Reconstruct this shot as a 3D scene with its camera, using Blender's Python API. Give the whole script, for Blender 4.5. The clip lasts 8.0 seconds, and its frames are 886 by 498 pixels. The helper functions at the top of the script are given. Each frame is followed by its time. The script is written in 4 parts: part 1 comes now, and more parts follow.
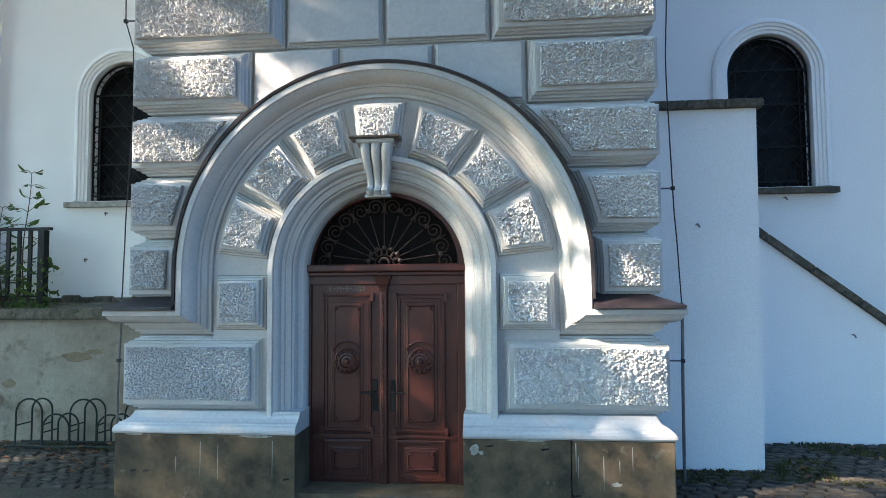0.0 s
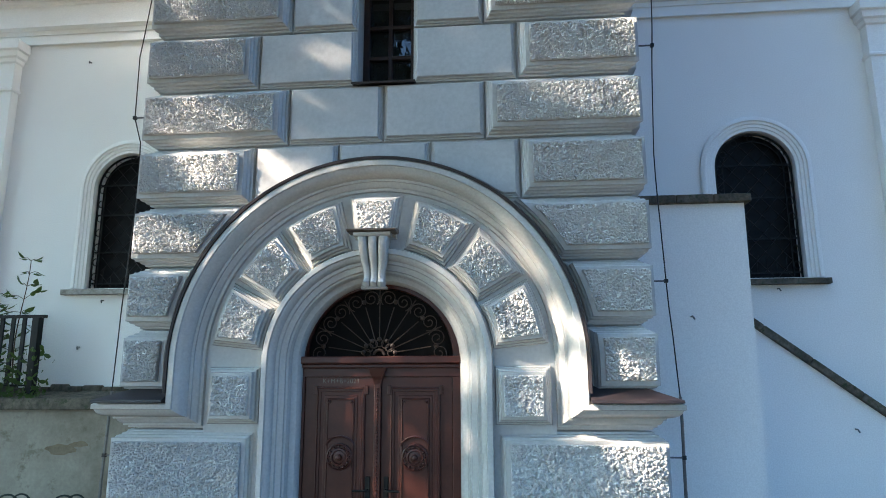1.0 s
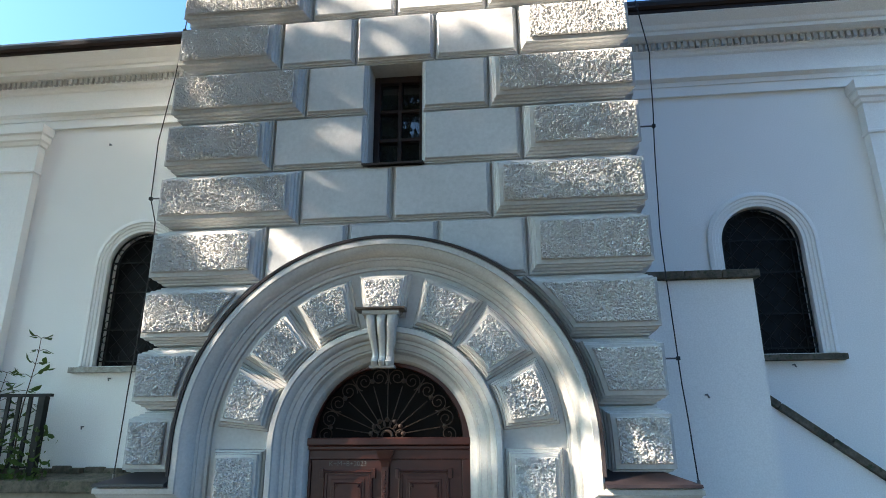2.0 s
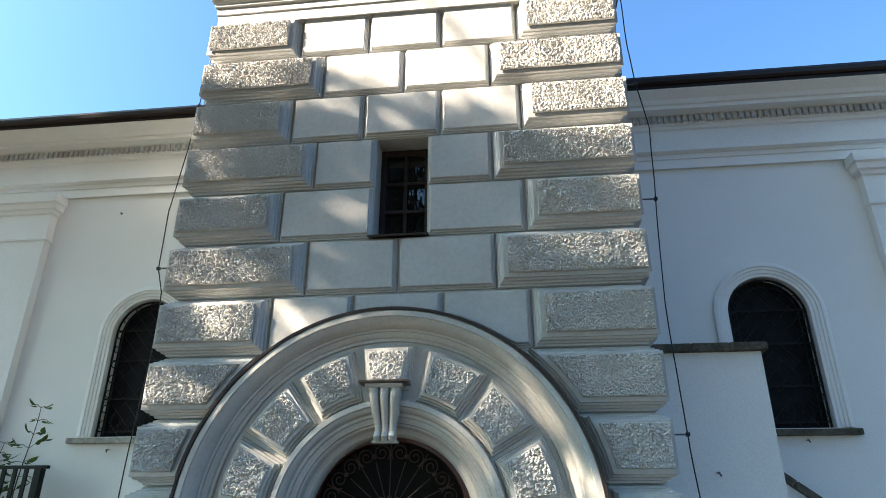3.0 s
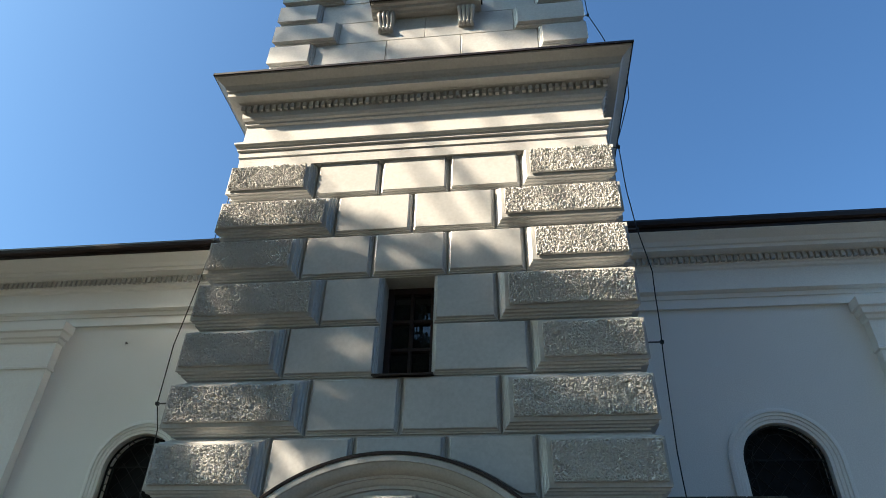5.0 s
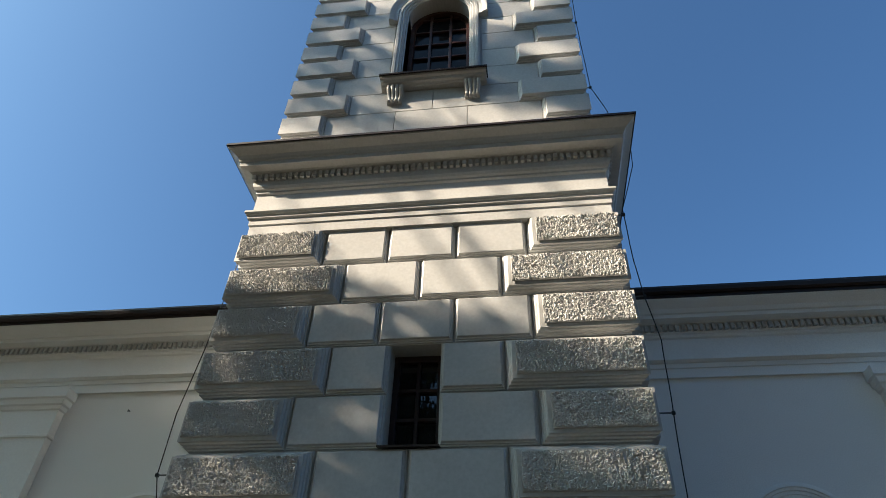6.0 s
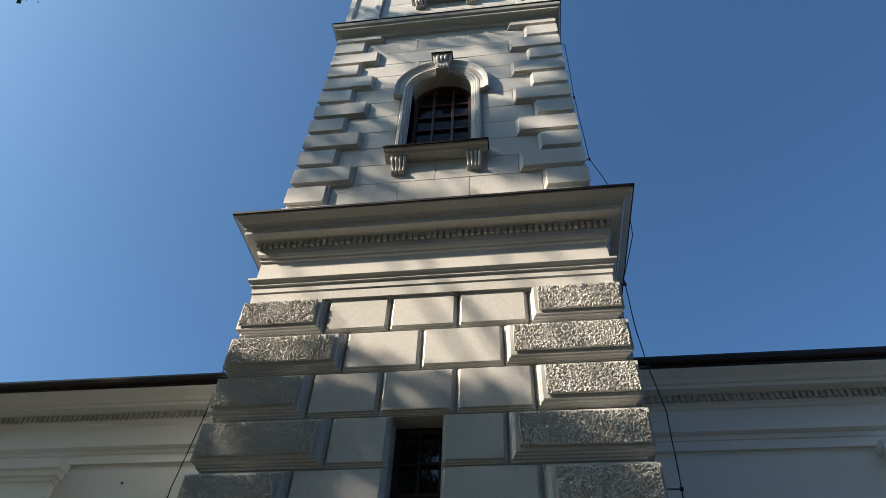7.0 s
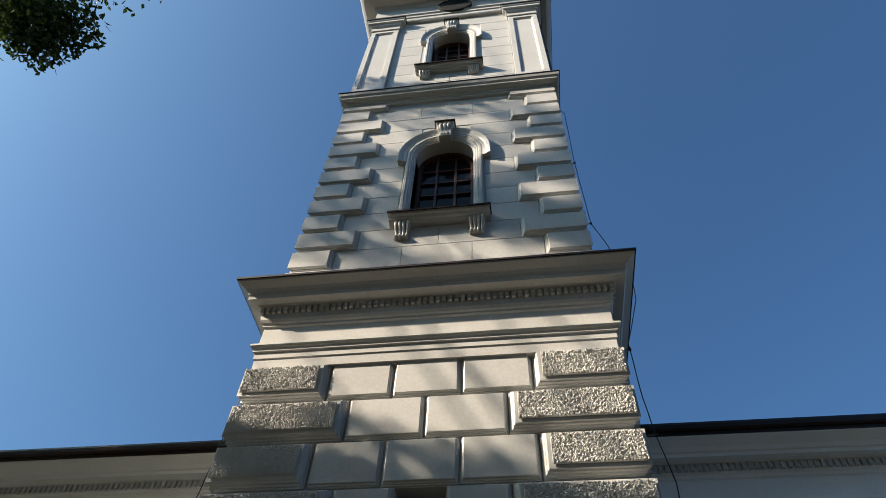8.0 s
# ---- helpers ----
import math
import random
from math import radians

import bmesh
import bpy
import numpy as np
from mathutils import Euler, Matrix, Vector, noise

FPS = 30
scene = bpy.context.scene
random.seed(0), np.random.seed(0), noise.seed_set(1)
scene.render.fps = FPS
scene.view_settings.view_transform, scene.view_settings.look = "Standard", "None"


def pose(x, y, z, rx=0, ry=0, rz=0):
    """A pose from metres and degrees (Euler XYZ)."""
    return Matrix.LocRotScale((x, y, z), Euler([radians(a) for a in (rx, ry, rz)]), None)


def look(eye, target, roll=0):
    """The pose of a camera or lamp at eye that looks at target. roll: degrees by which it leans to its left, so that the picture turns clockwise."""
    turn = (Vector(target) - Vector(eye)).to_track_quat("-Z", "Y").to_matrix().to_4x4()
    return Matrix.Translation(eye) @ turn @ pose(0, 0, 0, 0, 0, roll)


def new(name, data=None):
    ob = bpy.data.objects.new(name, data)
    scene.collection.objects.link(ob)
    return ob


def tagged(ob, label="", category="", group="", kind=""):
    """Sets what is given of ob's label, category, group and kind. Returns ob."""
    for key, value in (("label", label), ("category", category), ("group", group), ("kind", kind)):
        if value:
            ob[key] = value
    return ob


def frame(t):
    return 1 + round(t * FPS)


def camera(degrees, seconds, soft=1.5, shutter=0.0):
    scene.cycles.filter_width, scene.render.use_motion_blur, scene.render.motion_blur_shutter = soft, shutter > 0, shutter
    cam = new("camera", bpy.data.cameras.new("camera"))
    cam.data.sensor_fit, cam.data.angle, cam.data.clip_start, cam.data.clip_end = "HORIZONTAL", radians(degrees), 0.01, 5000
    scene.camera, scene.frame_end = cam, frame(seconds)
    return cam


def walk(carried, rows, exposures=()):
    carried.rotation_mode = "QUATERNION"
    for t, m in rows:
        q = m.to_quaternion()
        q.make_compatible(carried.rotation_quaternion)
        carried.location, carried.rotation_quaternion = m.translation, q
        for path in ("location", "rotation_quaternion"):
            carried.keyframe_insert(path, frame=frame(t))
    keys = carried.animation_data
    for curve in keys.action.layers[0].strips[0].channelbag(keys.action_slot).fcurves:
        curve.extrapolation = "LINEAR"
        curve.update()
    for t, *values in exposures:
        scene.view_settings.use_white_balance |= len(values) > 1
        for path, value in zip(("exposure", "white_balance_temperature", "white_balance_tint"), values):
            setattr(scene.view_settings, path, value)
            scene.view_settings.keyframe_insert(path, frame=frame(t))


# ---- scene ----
cam = camera(70.3, 8.0, soft=0.45)
PATH = [
    (0, (1.076, -5.617, 1.988), (0.882, -3.629, 2.101), -0.4),
    (0.5, (1.091, -5.645, 2.028), (0.901, -3.67, 2.28), -0.4),
    (1, (1.096, -5.66, 2.072), (0.915, -3.704, 2.444), -0.2),
    (1.5, (1.1, -5.678, 2.097), (0.909, -3.748, 2.585), -0.3),
    (3, (1.126, -5.741, 2.193), (0.912, -3.912, 2.974), 0.1),
    (3.5, (1.134, -5.774, 2.225), (0.922, -3.989, 3.102), 0.2),
    (4, (1.14, -5.793, 2.242), (0.929, -4.057, 3.213), 0.3),
    (4.5, (1.136, -5.81, 2.262), (0.929, -4.123, 3.316), 1.0),
    (6, (1.138, -5.871, 2.312), (0.914, -4.362, 3.605), 2.2),
    (6.5, (1.147, -5.892, 2.318), (0.921, -4.453, 3.689), 2.4),
    (7, (1.14, -5.935, 2.315), (0.923, -4.568, 3.759), 2.8),
    (7.5, (1.155, -5.964, 2.322), (0.932, -4.67, 3.83), 3.4),
    (8, (1.152, -5.99, 2.325), (0.938, -4.771, 3.895), 3.4),
]
EXPOSURES = [(0, 3.42, 6450, 17), (1.5, 3.26, 6400, 16), (3, 2.98, 6850, 14), (4.5, 2.32, 6850, 12), (6, 1.72, 6850, 13), (8, 1.43, 6800, 13)]
walk(cam, [(t, look(eye, target, roll)) for t, eye, target, roll in PATH], EXPOSURES)

# ---- light ----
SUN = Vector((-0.742, -0.350, 0.572)).normalized()
world = bpy.data.worlds.new("world")
scene.world = world
world.use_nodes = True
_wn = world.node_tree.nodes
_sky = _wn.new("ShaderNodeTexSky")
_sky.sky_type = "NISHITA"
_sky.sun_disc = False
_sky.sun_elevation = math.asin(SUN.z)
_sky.sun_rotation = math.atan2(SUN.x, SUN.y)
_sky.air_density, _sky.dust_density, _sky.ozone_density = 1.0, 4.4, 1.2
_tint = _wn.new("ShaderNodeMix")
_tint.data_type, _tint.blend_type = "RGBA", "MULTIPLY"
_tint.inputs[0].default_value, _tint.inputs[7].default_value = 1.0, (0.465, 0.86, 1.19, 1)
world.node_tree.links.new(_sky.outputs[0], _tint.inputs[6])
world.node_tree.links.new(_tint.outputs[2], _wn["Background"].inputs[0])
_wn["Background"].inputs[1].default_value = 0.05
_sun = bpy.data.lights.new("sun", "SUN")
_sun.energy, _sun.angle, _sun.color = 4.7, radians(0.7), (1.0, 0.87, 0.69)
sun = new("sun", _sun)
sun.matrix_world = look((0, 0, 30), Vector((0, 0, 30)) - SUN)


# ---- materials ----
def mat(name, a, b, rough=0.75, scale=2.0, fine=60.0, bump=0.15, dist=0.004, metal=0.0, stain=None, stain_at=0.62, per_piece=0.0, spec=0.4):
    """Two colours mixed by broad noise, fine grain in value and relief, optional stains."""
    m = bpy.data.materials.new(name)
    m.use_nodes = True
    nt = m.node_tree
    n, l = nt.nodes, nt.links
    p = n["Principled BSDF"]
    co = n.new("ShaderNodeTexCoord").outputs["Object"]
    big = n.new("ShaderNodeTexNoise")
    big.inputs["Scale"].default_value, big.inputs["Detail"].default_value, big.inputs["Roughness"].default_value = scale, 6, 0.65
    sm = n.new("ShaderNodeTexNoise")
    sm.inputs["Scale"].default_value, sm.inputs["Detail"].default_value = fine, 4
    for x in (big, sm):
        l.new(co, x.inputs["Vector"])
    r = n.new("ShaderNodeValToRGB")
    r.color_ramp.elements[0].position, r.color_ramp.elements[1].position = 0.32, 0.68
    r.color_ramp.elements[0].color, r.color_ramp.elements[1].color = (*a, 1), (*b, 1)
    l.new(big.outputs[0], r.inputs[0])
    mix = n.new("ShaderNodeMix")
    mix.data_type, mix.blend_type = "RGBA", "MULTIPLY"
    mix.inputs[0].default_value = 0.35
    g = n.new("ShaderNodeValToRGB")
    g.color_ramp.elements[0].position, g.color_ramp.elements[1].position = 0.3, 0.7
    g.color_ramp.elements[0].color = (0.62, 0.62, 0.62, 1)
    l.new(sm.outputs[0], g.inputs[0])
    l.new(r.outputs[0], mix.inputs[6])
    l.new(g.outputs[0], mix.inputs[7])
    out = mix.outputs[2]
    if stain:
        s = n.new("ShaderNodeTexNoise")
        s.inputs["Scale"].default_value, s.inputs["Detail"].default_value = scale * 1.7, 8
        s.inputs["Roughness"].default_value = 0.7
        l.new(co, s.inputs["Vector"])
        sr = n.new("ShaderNodeValToRGB")
        sr.color_ramp.elements[0].position, sr.color_ramp.elements[1].position = stain_at, stain_at + 0.12
        l.new(s.outputs[0], sr.inputs[0])
        sx = n.new("ShaderNodeMix")
        sx.data_type = "RGBA"
        l.new(sr.outputs[0], sx.inputs[0])
        l.new(out, sx.inputs[6])
        sx.inputs[7].default_value = (*stain, 1)
        out = sx.outputs[2]
    if per_piece:
        oi = n.new("ShaderNodeObjectInfo")
        mr = n.new("ShaderNodeMapRange")
        mr.inputs["To Min"].default_value, mr.inputs["To Max"].default_value = 1 - per_piece, 1 + per_piece * 0.4
        l.new(oi.outputs["Random"], mr.inputs["Value"])
        pv = n.new("ShaderNodeVectorMath")
        pv.operation = "SCALE"
        l.new(out, pv.inputs[0])
        l.new(mr.outputs[0], pv.inputs["Scale"])
        out = pv.outputs[0]
    l.new(out, p.inputs["Base Color"])
    p.inputs["Roughness"].default_value, p.inputs["Metallic"].default_value = rough, metal
    p.inputs["Specular IOR Level"].default_value = spec
    bp = n.new("ShaderNodeBump")
    bp.inputs["Strength"].default_value, bp.inputs["Distance"].default_value = bump, dist
    l.new(sm.outputs[0], bp.inputs["Height"])
    l.new(bp.outputs[0], p.inputs["Normal"])
    return m


PAINT = mat("tower_paint", (0.47, 0.475, 0.465), (0.54, 0.545, 0.535), 0.36, 1.1, 28, 0.22, 0.004, per_piece=0.05, spec=0.5)
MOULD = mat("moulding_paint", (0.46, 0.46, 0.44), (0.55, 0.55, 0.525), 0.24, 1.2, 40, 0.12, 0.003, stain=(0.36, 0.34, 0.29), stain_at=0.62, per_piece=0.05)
CAPMETAL = mat("cap_sheet", (0.09, 0.065, 0.05), (0.17, 0.13, 0.10), 0.4, 6.0, 60, 0.1, 0.002, metal=0.3)
ROUGH = mat("rough_render", (0.53, 0.53, 0.515), (0.61, 0.61, 0.595), 0.5, 3.0, 90, 0.25, 0.003, per_piece=0.05, spec=0.35)
WHITE = mat("nave_paint", (0.80, 0.80, 0.77), (0.86, 0.86, 0.83), 0.7, 0.5, 60, 0.05, 0.003, stain=(0.64, 0.62, 0.58), stain_at=0.70)
OLDWALL = mat("weathered_render", (0.16, 0.135, 0.10), (0.33, 0.295, 0.235), 0.85, 1.3, 25, 0.4, 0.008, stain=(0.12, 0.095, 0.06), stain_at=0.53)
STONE = mat("plinth_sandstone", (0.040, 0.030, 0.018), (0.155, 0.112, 0.064), 0.8, 3.4, 30, 0.6, 0.010, stain=(0.20, 0.175, 0.13), stain_at=0.62, per_piece=0.15)
OLDPAINT = mat("old_pale_paint", (0.20, 0.19, 0.16), (0.42, 0.41, 0.37), 0.8, 14, 60, 0.3, 0.003)
COPING = mat("coping_stone", (0.045, 0.040, 0.030), (0.16, 0.135, 0.10), 0.9, 9.0, 50, 0.8, 0.016, stain=(0.04, 0.05, 0.025), stain_at=0.52)
COPING_PATCH = mat("bare_mortar", (0.15, 0.112, 0.07), (0.25, 0.19, 0.125), 0.9, 6, 40, 0.6, 0.01)
SHEET = mat("roof_sheet", (0.013, 0.010, 0.011), (0.028, 0.021, 0.023), 0.42, 3.0, 50, 0.1, 0.002)
GUTTER = mat("gutter_sheet", (0.016, 0.010, 0.010), (0.030, 0.018, 0.017), 0.45, 2.0, 60, 0.1, 0.002, metal=0.2)
DOOR = mat("door_wood", (0.054, 0.015, 0.011), (0.095, 0.029, 0.020), 0.34, 3.5, 45, 0.2, 0.002)
IRON = mat("wrought_iron", (0.028, 0.016, 0.011), (0.06, 0.036, 0.024), 0.6, 8, 60, 0.2, 0.002)
BLACK = mat("black_iron", (0.005, 0.006, 0.006), (0.014, 0.015, 0.014), 0.6, 8, 60, 0.2, 0.002, spec=0.2)
GREENPAINT = mat("rack_paint", (0.006, 0.013, 0.011), (0.018, 0.028, 0.022), 0.55, 9, 60, 0.2, 0.002, spec=0.2)
WINWOOD = mat("window_wood", (0.045, 0.014, 0.009), (0.085, 0.027, 0.017), 0.45, 6, 60, 0.2, 0.002)
# window wood darkened: shade of the deep small window put into the colour
WINWOOD_SHADED = mat("window_wood_shaded", (0.012, 0.005, 0.004), (0.028, 0.010, 0.007), 0.5, 6, 60, 0.2, 0.002)
# near-black colour stands in for the darkness of unlit rooms
DARK = mat("unlit_black", (0.005, 0.004, 0.004), (0.010, 0.008, 0.007), 0.6, 2, 30, spec=0.08)
CABLE = mat("black_cable", (0.012, 0.012, 0.012), (0.03, 0.028, 0.026), 0.6, 10, 80)
PIPE = mat("grey_conduit", (0.10, 0.10, 0.10), (0.17, 0.17, 0.17), 0.45, 10, 80, metal=0.5)
BARK = mat("bark", (0.05, 0.035, 0.022), (0.11, 0.08, 0.05), 0.9, 5, 25, 0.9, 0.03)
COBBLE = mat("cobble", (0.022, 0.020, 0.015), (0.062, 0.053, 0.039), 0.8, 5, 50, 0.6, 0.006, per_piece=0.45)
EARTH = mat("ground_earth", (0.024, 0.022, 0.014), (0.05, 0.042, 0.028), 0.95, 1.5, 30, 0.8, 0.02, stain=(0.035, 0.05, 0.018), stain_at=0.55)
CHALK = mat("chalk", (0.14, 0.11, 0.09), (0.30, 0.27, 0.24), 0.9, 30, 200)
RUSTLEAF = mat("dry_leaf", (0.12, 0.05, 0.02), (0.25, 0.12, 0.05), 0.8, 10, 80, per_piece=0.4)


def leaf_material(name, a, b):
    m = mat(name, a, b, 0.55, 3.0, 40, 0.2, 0.002)
    n, l = m.node_tree.nodes, m.node_tree.links
    p = n["Principled BSDF"]
    t = n.new("ShaderNodeBsdfTranslucent")
    t.inputs[0].default_value = (b[0] * 1.6, b[1] * 1.8, b[2], 1)
    x = n.new("ShaderNodeMixShader")
    x.inputs[0].default_value = 0.3
    l.new(p.outputs[0], x.inputs[1])
    l.new(t.outputs[0], x.inputs[2])
    l.new(x.outputs[0], n["Material Output"].inputs[0])
    return m


LEAF = leaf_material("tree_leaf", (0.015, 0.028, 0.008), (0.04, 0.058, 0.015))
MOSS = leaf_material("moss_weed", (0.035, 0.04, 0.015), (0.075, 0.075, 0.028))
SHOOT = leaf_material("shoot_leaf", (0.028, 0.055, 0.014), (0.06, 0.10, 0.025))


def glass_material(name, gloss):
    m = bpy.data.materials.new(name)
    m.use_nodes = True
    p = m.node_tree.nodes["Principled BSDF"]
    p.inputs["Base Color"].default_value = (0.012, 0.014, 0.016, 1)
    p.inputs["Roughness"].default_value = 0.03
    p.inputs["Specular IOR Level"].default_value = gloss
    nz = m.node_tree.nodes.new("ShaderNodeTexNoise")
    nz.inputs["Scale"].default_value = 5.0
    bp = m.node_tree.nodes.new("ShaderNodeBump")
    bp.inputs["Strength"].default_value, bp.inputs["Distance"].default_value = 0.25, 0.01
    m.node_tree.links.new(nz.outputs[0], bp.inputs["Height"])
    m.node_tree.links.new(bp.outputs[0], p.inputs["Normal"])
    return m


GLASS = glass_material("window_glass", 0.1)
BRIGHTGLASS = glass_material("clean_window_glass", 0.8)
LEADED = mat("leaded_glass", (0.004, 0.0045, 0.005), (0.011, 0.012, 0.013), 0.4, 7, 40, 0.4, 0.006, spec=0.07)
LEAD = mat("lead_came", (0.014, 0.014, 0.015), (0.026, 0.026, 0.027), 0.6, 10, 60)


# ---- building kit ----
def thing(name, label, category, at=(0, 0, 0), group="", kind=""):
    ob = new(name)
    ob.location = at
    return tagged(ob, label, category, group, kind)


def part(name, bm, material, parent=None, label="", smooth=False):
    me = bpy.data.meshes.new(name)
    bmesh.ops.recalc_face_normals(bm, faces=bm.faces)
    bm.to_mesh(me)
    bm.free()
    me.materials.append(material)
    if smooth:
        for f in me.polygons:
            f.use_smooth = True
        if smooth == "angle":
            me.set_sharp_from_angle(angle=radians(28))
    ob = new(name, me)
    if parent:
        ob.parent = parent
        ob.matrix_parent_inverse = Matrix.Translation(parent.location).inverted() if parent.type == "EMPTY" else Matrix()
    if label:
        ob["label"] = label
    return ob


def solo(name, bm, material, label, category, kind="", group="", smooth=False):
    return tagged(part(name, bm, material, None, "", smooth), label, category, group, kind)


def box(bm, x0, x1, y0, y1, z0, z1, bevel=0.0):
    v = [bm.verts.new((x, y, z)) for x in (x0, x1) for y in (y0, y1) for z in (z0, z1)]
    fs = [bm.faces.new([v[i] for i in q]) for q in ((0, 1, 3, 2), (4, 6, 7, 5), (0, 4, 5, 1), (2, 3, 7, 6), (0, 2, 6, 4), (1, 5, 7, 3))]
    if bevel:
        bmesh.ops.bevel(bm, geom=list({e for f in fs for e in f.edges}), offset=bevel, segments=2, affect="EDGES", profile=0.5)
    return bm


def loft(bm, loops, closed=True, cap=(True, True)):
    rings = [[bm.verts.new(p) for p in lp] for lp in loops]
    n = len(rings[0])
    for a, b in zip(rings, rings[1:]):
        for i in range(n if closed else n - 1):
            j = (i + 1) % n
            bm.faces.new((a[i], a[j], b[j], b[i]))
    if cap[0]:
        bm.faces.new(rings[0][::-1])
    if cap[1]:
        bm.faces.new(rings[-1])
    return bm


def offset_poly(poly, ds):
    """Poly (x, z), counter-clockwise, with edge i moved inwards by ds[i]."""
    n = len(poly)
    lines = []
    for i in range(n):
        (x0, z0), (x1, z1) = poly[i], poly[(i + 1) % n]
        dx, dz = x1 - x0, z1 - z0
        s = math.hypot(dx, dz)
        nx, nz = -dz / s, dx / s
        lines.append((nx, nz, nx * x0 + nz * z0 + ds[i]))
    out = []
    for i in range(n):
        a, b = lines[i - 1], lines[i]
        det = a[0] * b[1] - a[1] * b[0]
        if abs(det) < 0.02:
            x, z = poly[i]
            out.append((x + a[0] * ds[i - 1], z + a[1] * ds[i - 1]))
        else:
            out.append(((a[2] * b[1] - a[1] * b[2]) / det, (a[0] * b[2] - a[2] * b[0]) / det))
    return out


def relief(bm, poly, steps, outer=(), lean=0.0):
    """Polygon raised in steps (inset, y). Edges in outer run outwards as the block comes forward."""
    loops = []
    y_back = steps[0][1]
    for e, y in steps:
        ds = [-(y_back - y) * lean if i in outer else e for i in range(len(poly))]
        loops.append([(x, y, z) for x, z in offset_poly(poly, ds)])
    return loft(bm, loops, cap=(False, True))


def rough_field(bm, place, nu, nv, y0, amp, seed):
    """Grid of lumpy cast stone; place(u, v) gives x, z."""
    rows = []
    for j in range(nv + 1):
        row = []
        for i in range(nu + 1):
            x, z = place(i / nu, j / nv)
            edge = i in (0, nu) or j in (0, nv)
            q = Vector((x * 48 + seed * 5.3, z * 48, seed * 3.1))
            q += Vector((noise.noise(q * 0.9), noise.noise(q * 0.9 + Vector((4, 8, 2))), 0)) * 0.4
            near, cells = noise.voronoi(q)
            dome = math.sqrt(max(0.0, 1.0 - (near[0] / 0.72) ** 2))
            h = dome * (0.80 + 0.6 * noise.noise(cells[0] * 2.3)) + 0.22 * noise.noise(q * 0.45) + 0.18 * noise.noise(q * 2.1)
            h = max(-0.1, min(1.25, h))
            jx, jz = noise.noise(q + Vector((7, 3, 1))) * 0.005, noise.noise(q + Vector((1, 9, 4))) * 0.005
            row.append(bm.verts.new((x + (0 if edge else jx), y0 + 0.006 if edge else y0 - amp * h, z + (0 if edge else jz))))
        rows.append(row)
    for a, b in zip(rows, rows[1:]):
        for i in range(nu):
            bm.faces.new((a[i], a[i + 1], b[i + 1], b[i]))
    return bm


def around(bm, profile, hw, yf, yb):
    """Moulding profile (d, z) carried round the front and both sides of a block of half width hw."""
    loops = [[(-hw - d, yb, z), (-hw - d, yf - d, z), (hw + d, yf - d, z), (hw + d, yb, z)] for d, z in profile]
    return loft(bm, loops, closed=True, cap=(True, True))


def along_x(bm, profile, x0, x1):
    """Closed profile (y, z) drawn out from x0 to x1."""
    return loft(bm, [[(x, y, z) for y, z in profile] for x in (x0, x1)])


def arch_sweep(bm, profile, cx, zc, z_foot, segs=48, closed=True, cap=True):
    """Profile (r, y) carried up one jamb, round the half circle and down the other."""
    st = [(cx, zc, math.pi, z_foot)] + [(cx, zc, math.pi - math.pi * i / segs, None) for i in range(segs + 1)] + [(cx, zc, 0.0, z_foot)]
    loops = []
    for x, z, a, foot in st:
        loops.append([(x + r * math.cos(a), y, foot if foot is not None else z + r * math.sin(a)) for r, y in profile])
    return loft(bm, loops, closed=closed, cap=(cap, cap))


def tube(bm, pts, r, n=8, taper=None):
    pts = [Vector(p) for p in pts]
    loops = []
    for i, p in enumerate(pts):
        d = (pts[min(i + 1, len(pts) - 1)] - pts[max(i - 1, 0)]).normalized()
        u = d.cross(Vector((0.31, 0.11, 0.94)))
        if u.length < 0.1:
            u = d.cross(Vector((1, 0, 0)))
        u.normalize()
        w = d.cross(u)
        k = r if taper is None else r + (taper - r) * i / max(1, len(pts) - 1)
        loops.append([tuple(p + (u * math.cos(2 * math.pi * j / n) + w * math.sin(2 * math.pi * j / n)) * k) for j in range(n)])
    return loft(bm, loops)


def B():
    return bmesh.new()


# ---- ground ----
def ground_z(x, y):
    return 0.09 + 0.01 * max(-8.0, min(8.0, x))


def build_ground():
    bm = B()
    xs = [-900, -200, -60, -20] + [-8 + 0.5 * i for i in range(33)] + [20, 60, 200, 900]
    ys = [-900, -200, -60, -20] + [-10 + 0.5 * i for i in range(31)] + [20, 60, 200, 900]
    g = [[bm.verts.new((x, y, ground_z(x, y) - 0.03 + 0.012 * noise.noise(Vector((x, y, 0))))) for x in xs] for y in ys]
    for a, b in zip(g, g[1:]):
        for i in range(len(xs) - 1):
            bm.faces.new((a[i], a[i + 1], b[i + 1], b[i]))
    return solo("ground", bm, EARTH, "dark trodden earth with moss between paving stones", "ground", "structure")


build_ground()

# ---- tower ----
JOINTS = [7.86, 7.26, 6.66, 6.06, 5.45, 4.845, 4.24, 3.64, 3.04, 2.44, 1.84]
Y_WALL = 0.133
X_SIDE = 2.31
CX, ZC = -0.045, 2.12
R_HOOD = 1.90
tower = thing("bell_tower", "pale grey painted church tower with rusticated corner blocks", "tower", (0, 2.4, 0))


def wall_with_holes(bm, x0, x1, y0, y1, z0, z1, hx0, hx1, hz0, hz1):
    box(bm, x0, hx0, y0, y1, z0, z1)
    box(bm, hx1, x1, y0, y1, z0, z1)
    if hz0 > z0:
        box(bm, hx0, hx1, y0, y1, z0, hz0)
    box(bm, hx0, hx1, y0, y1, hz1, z1)


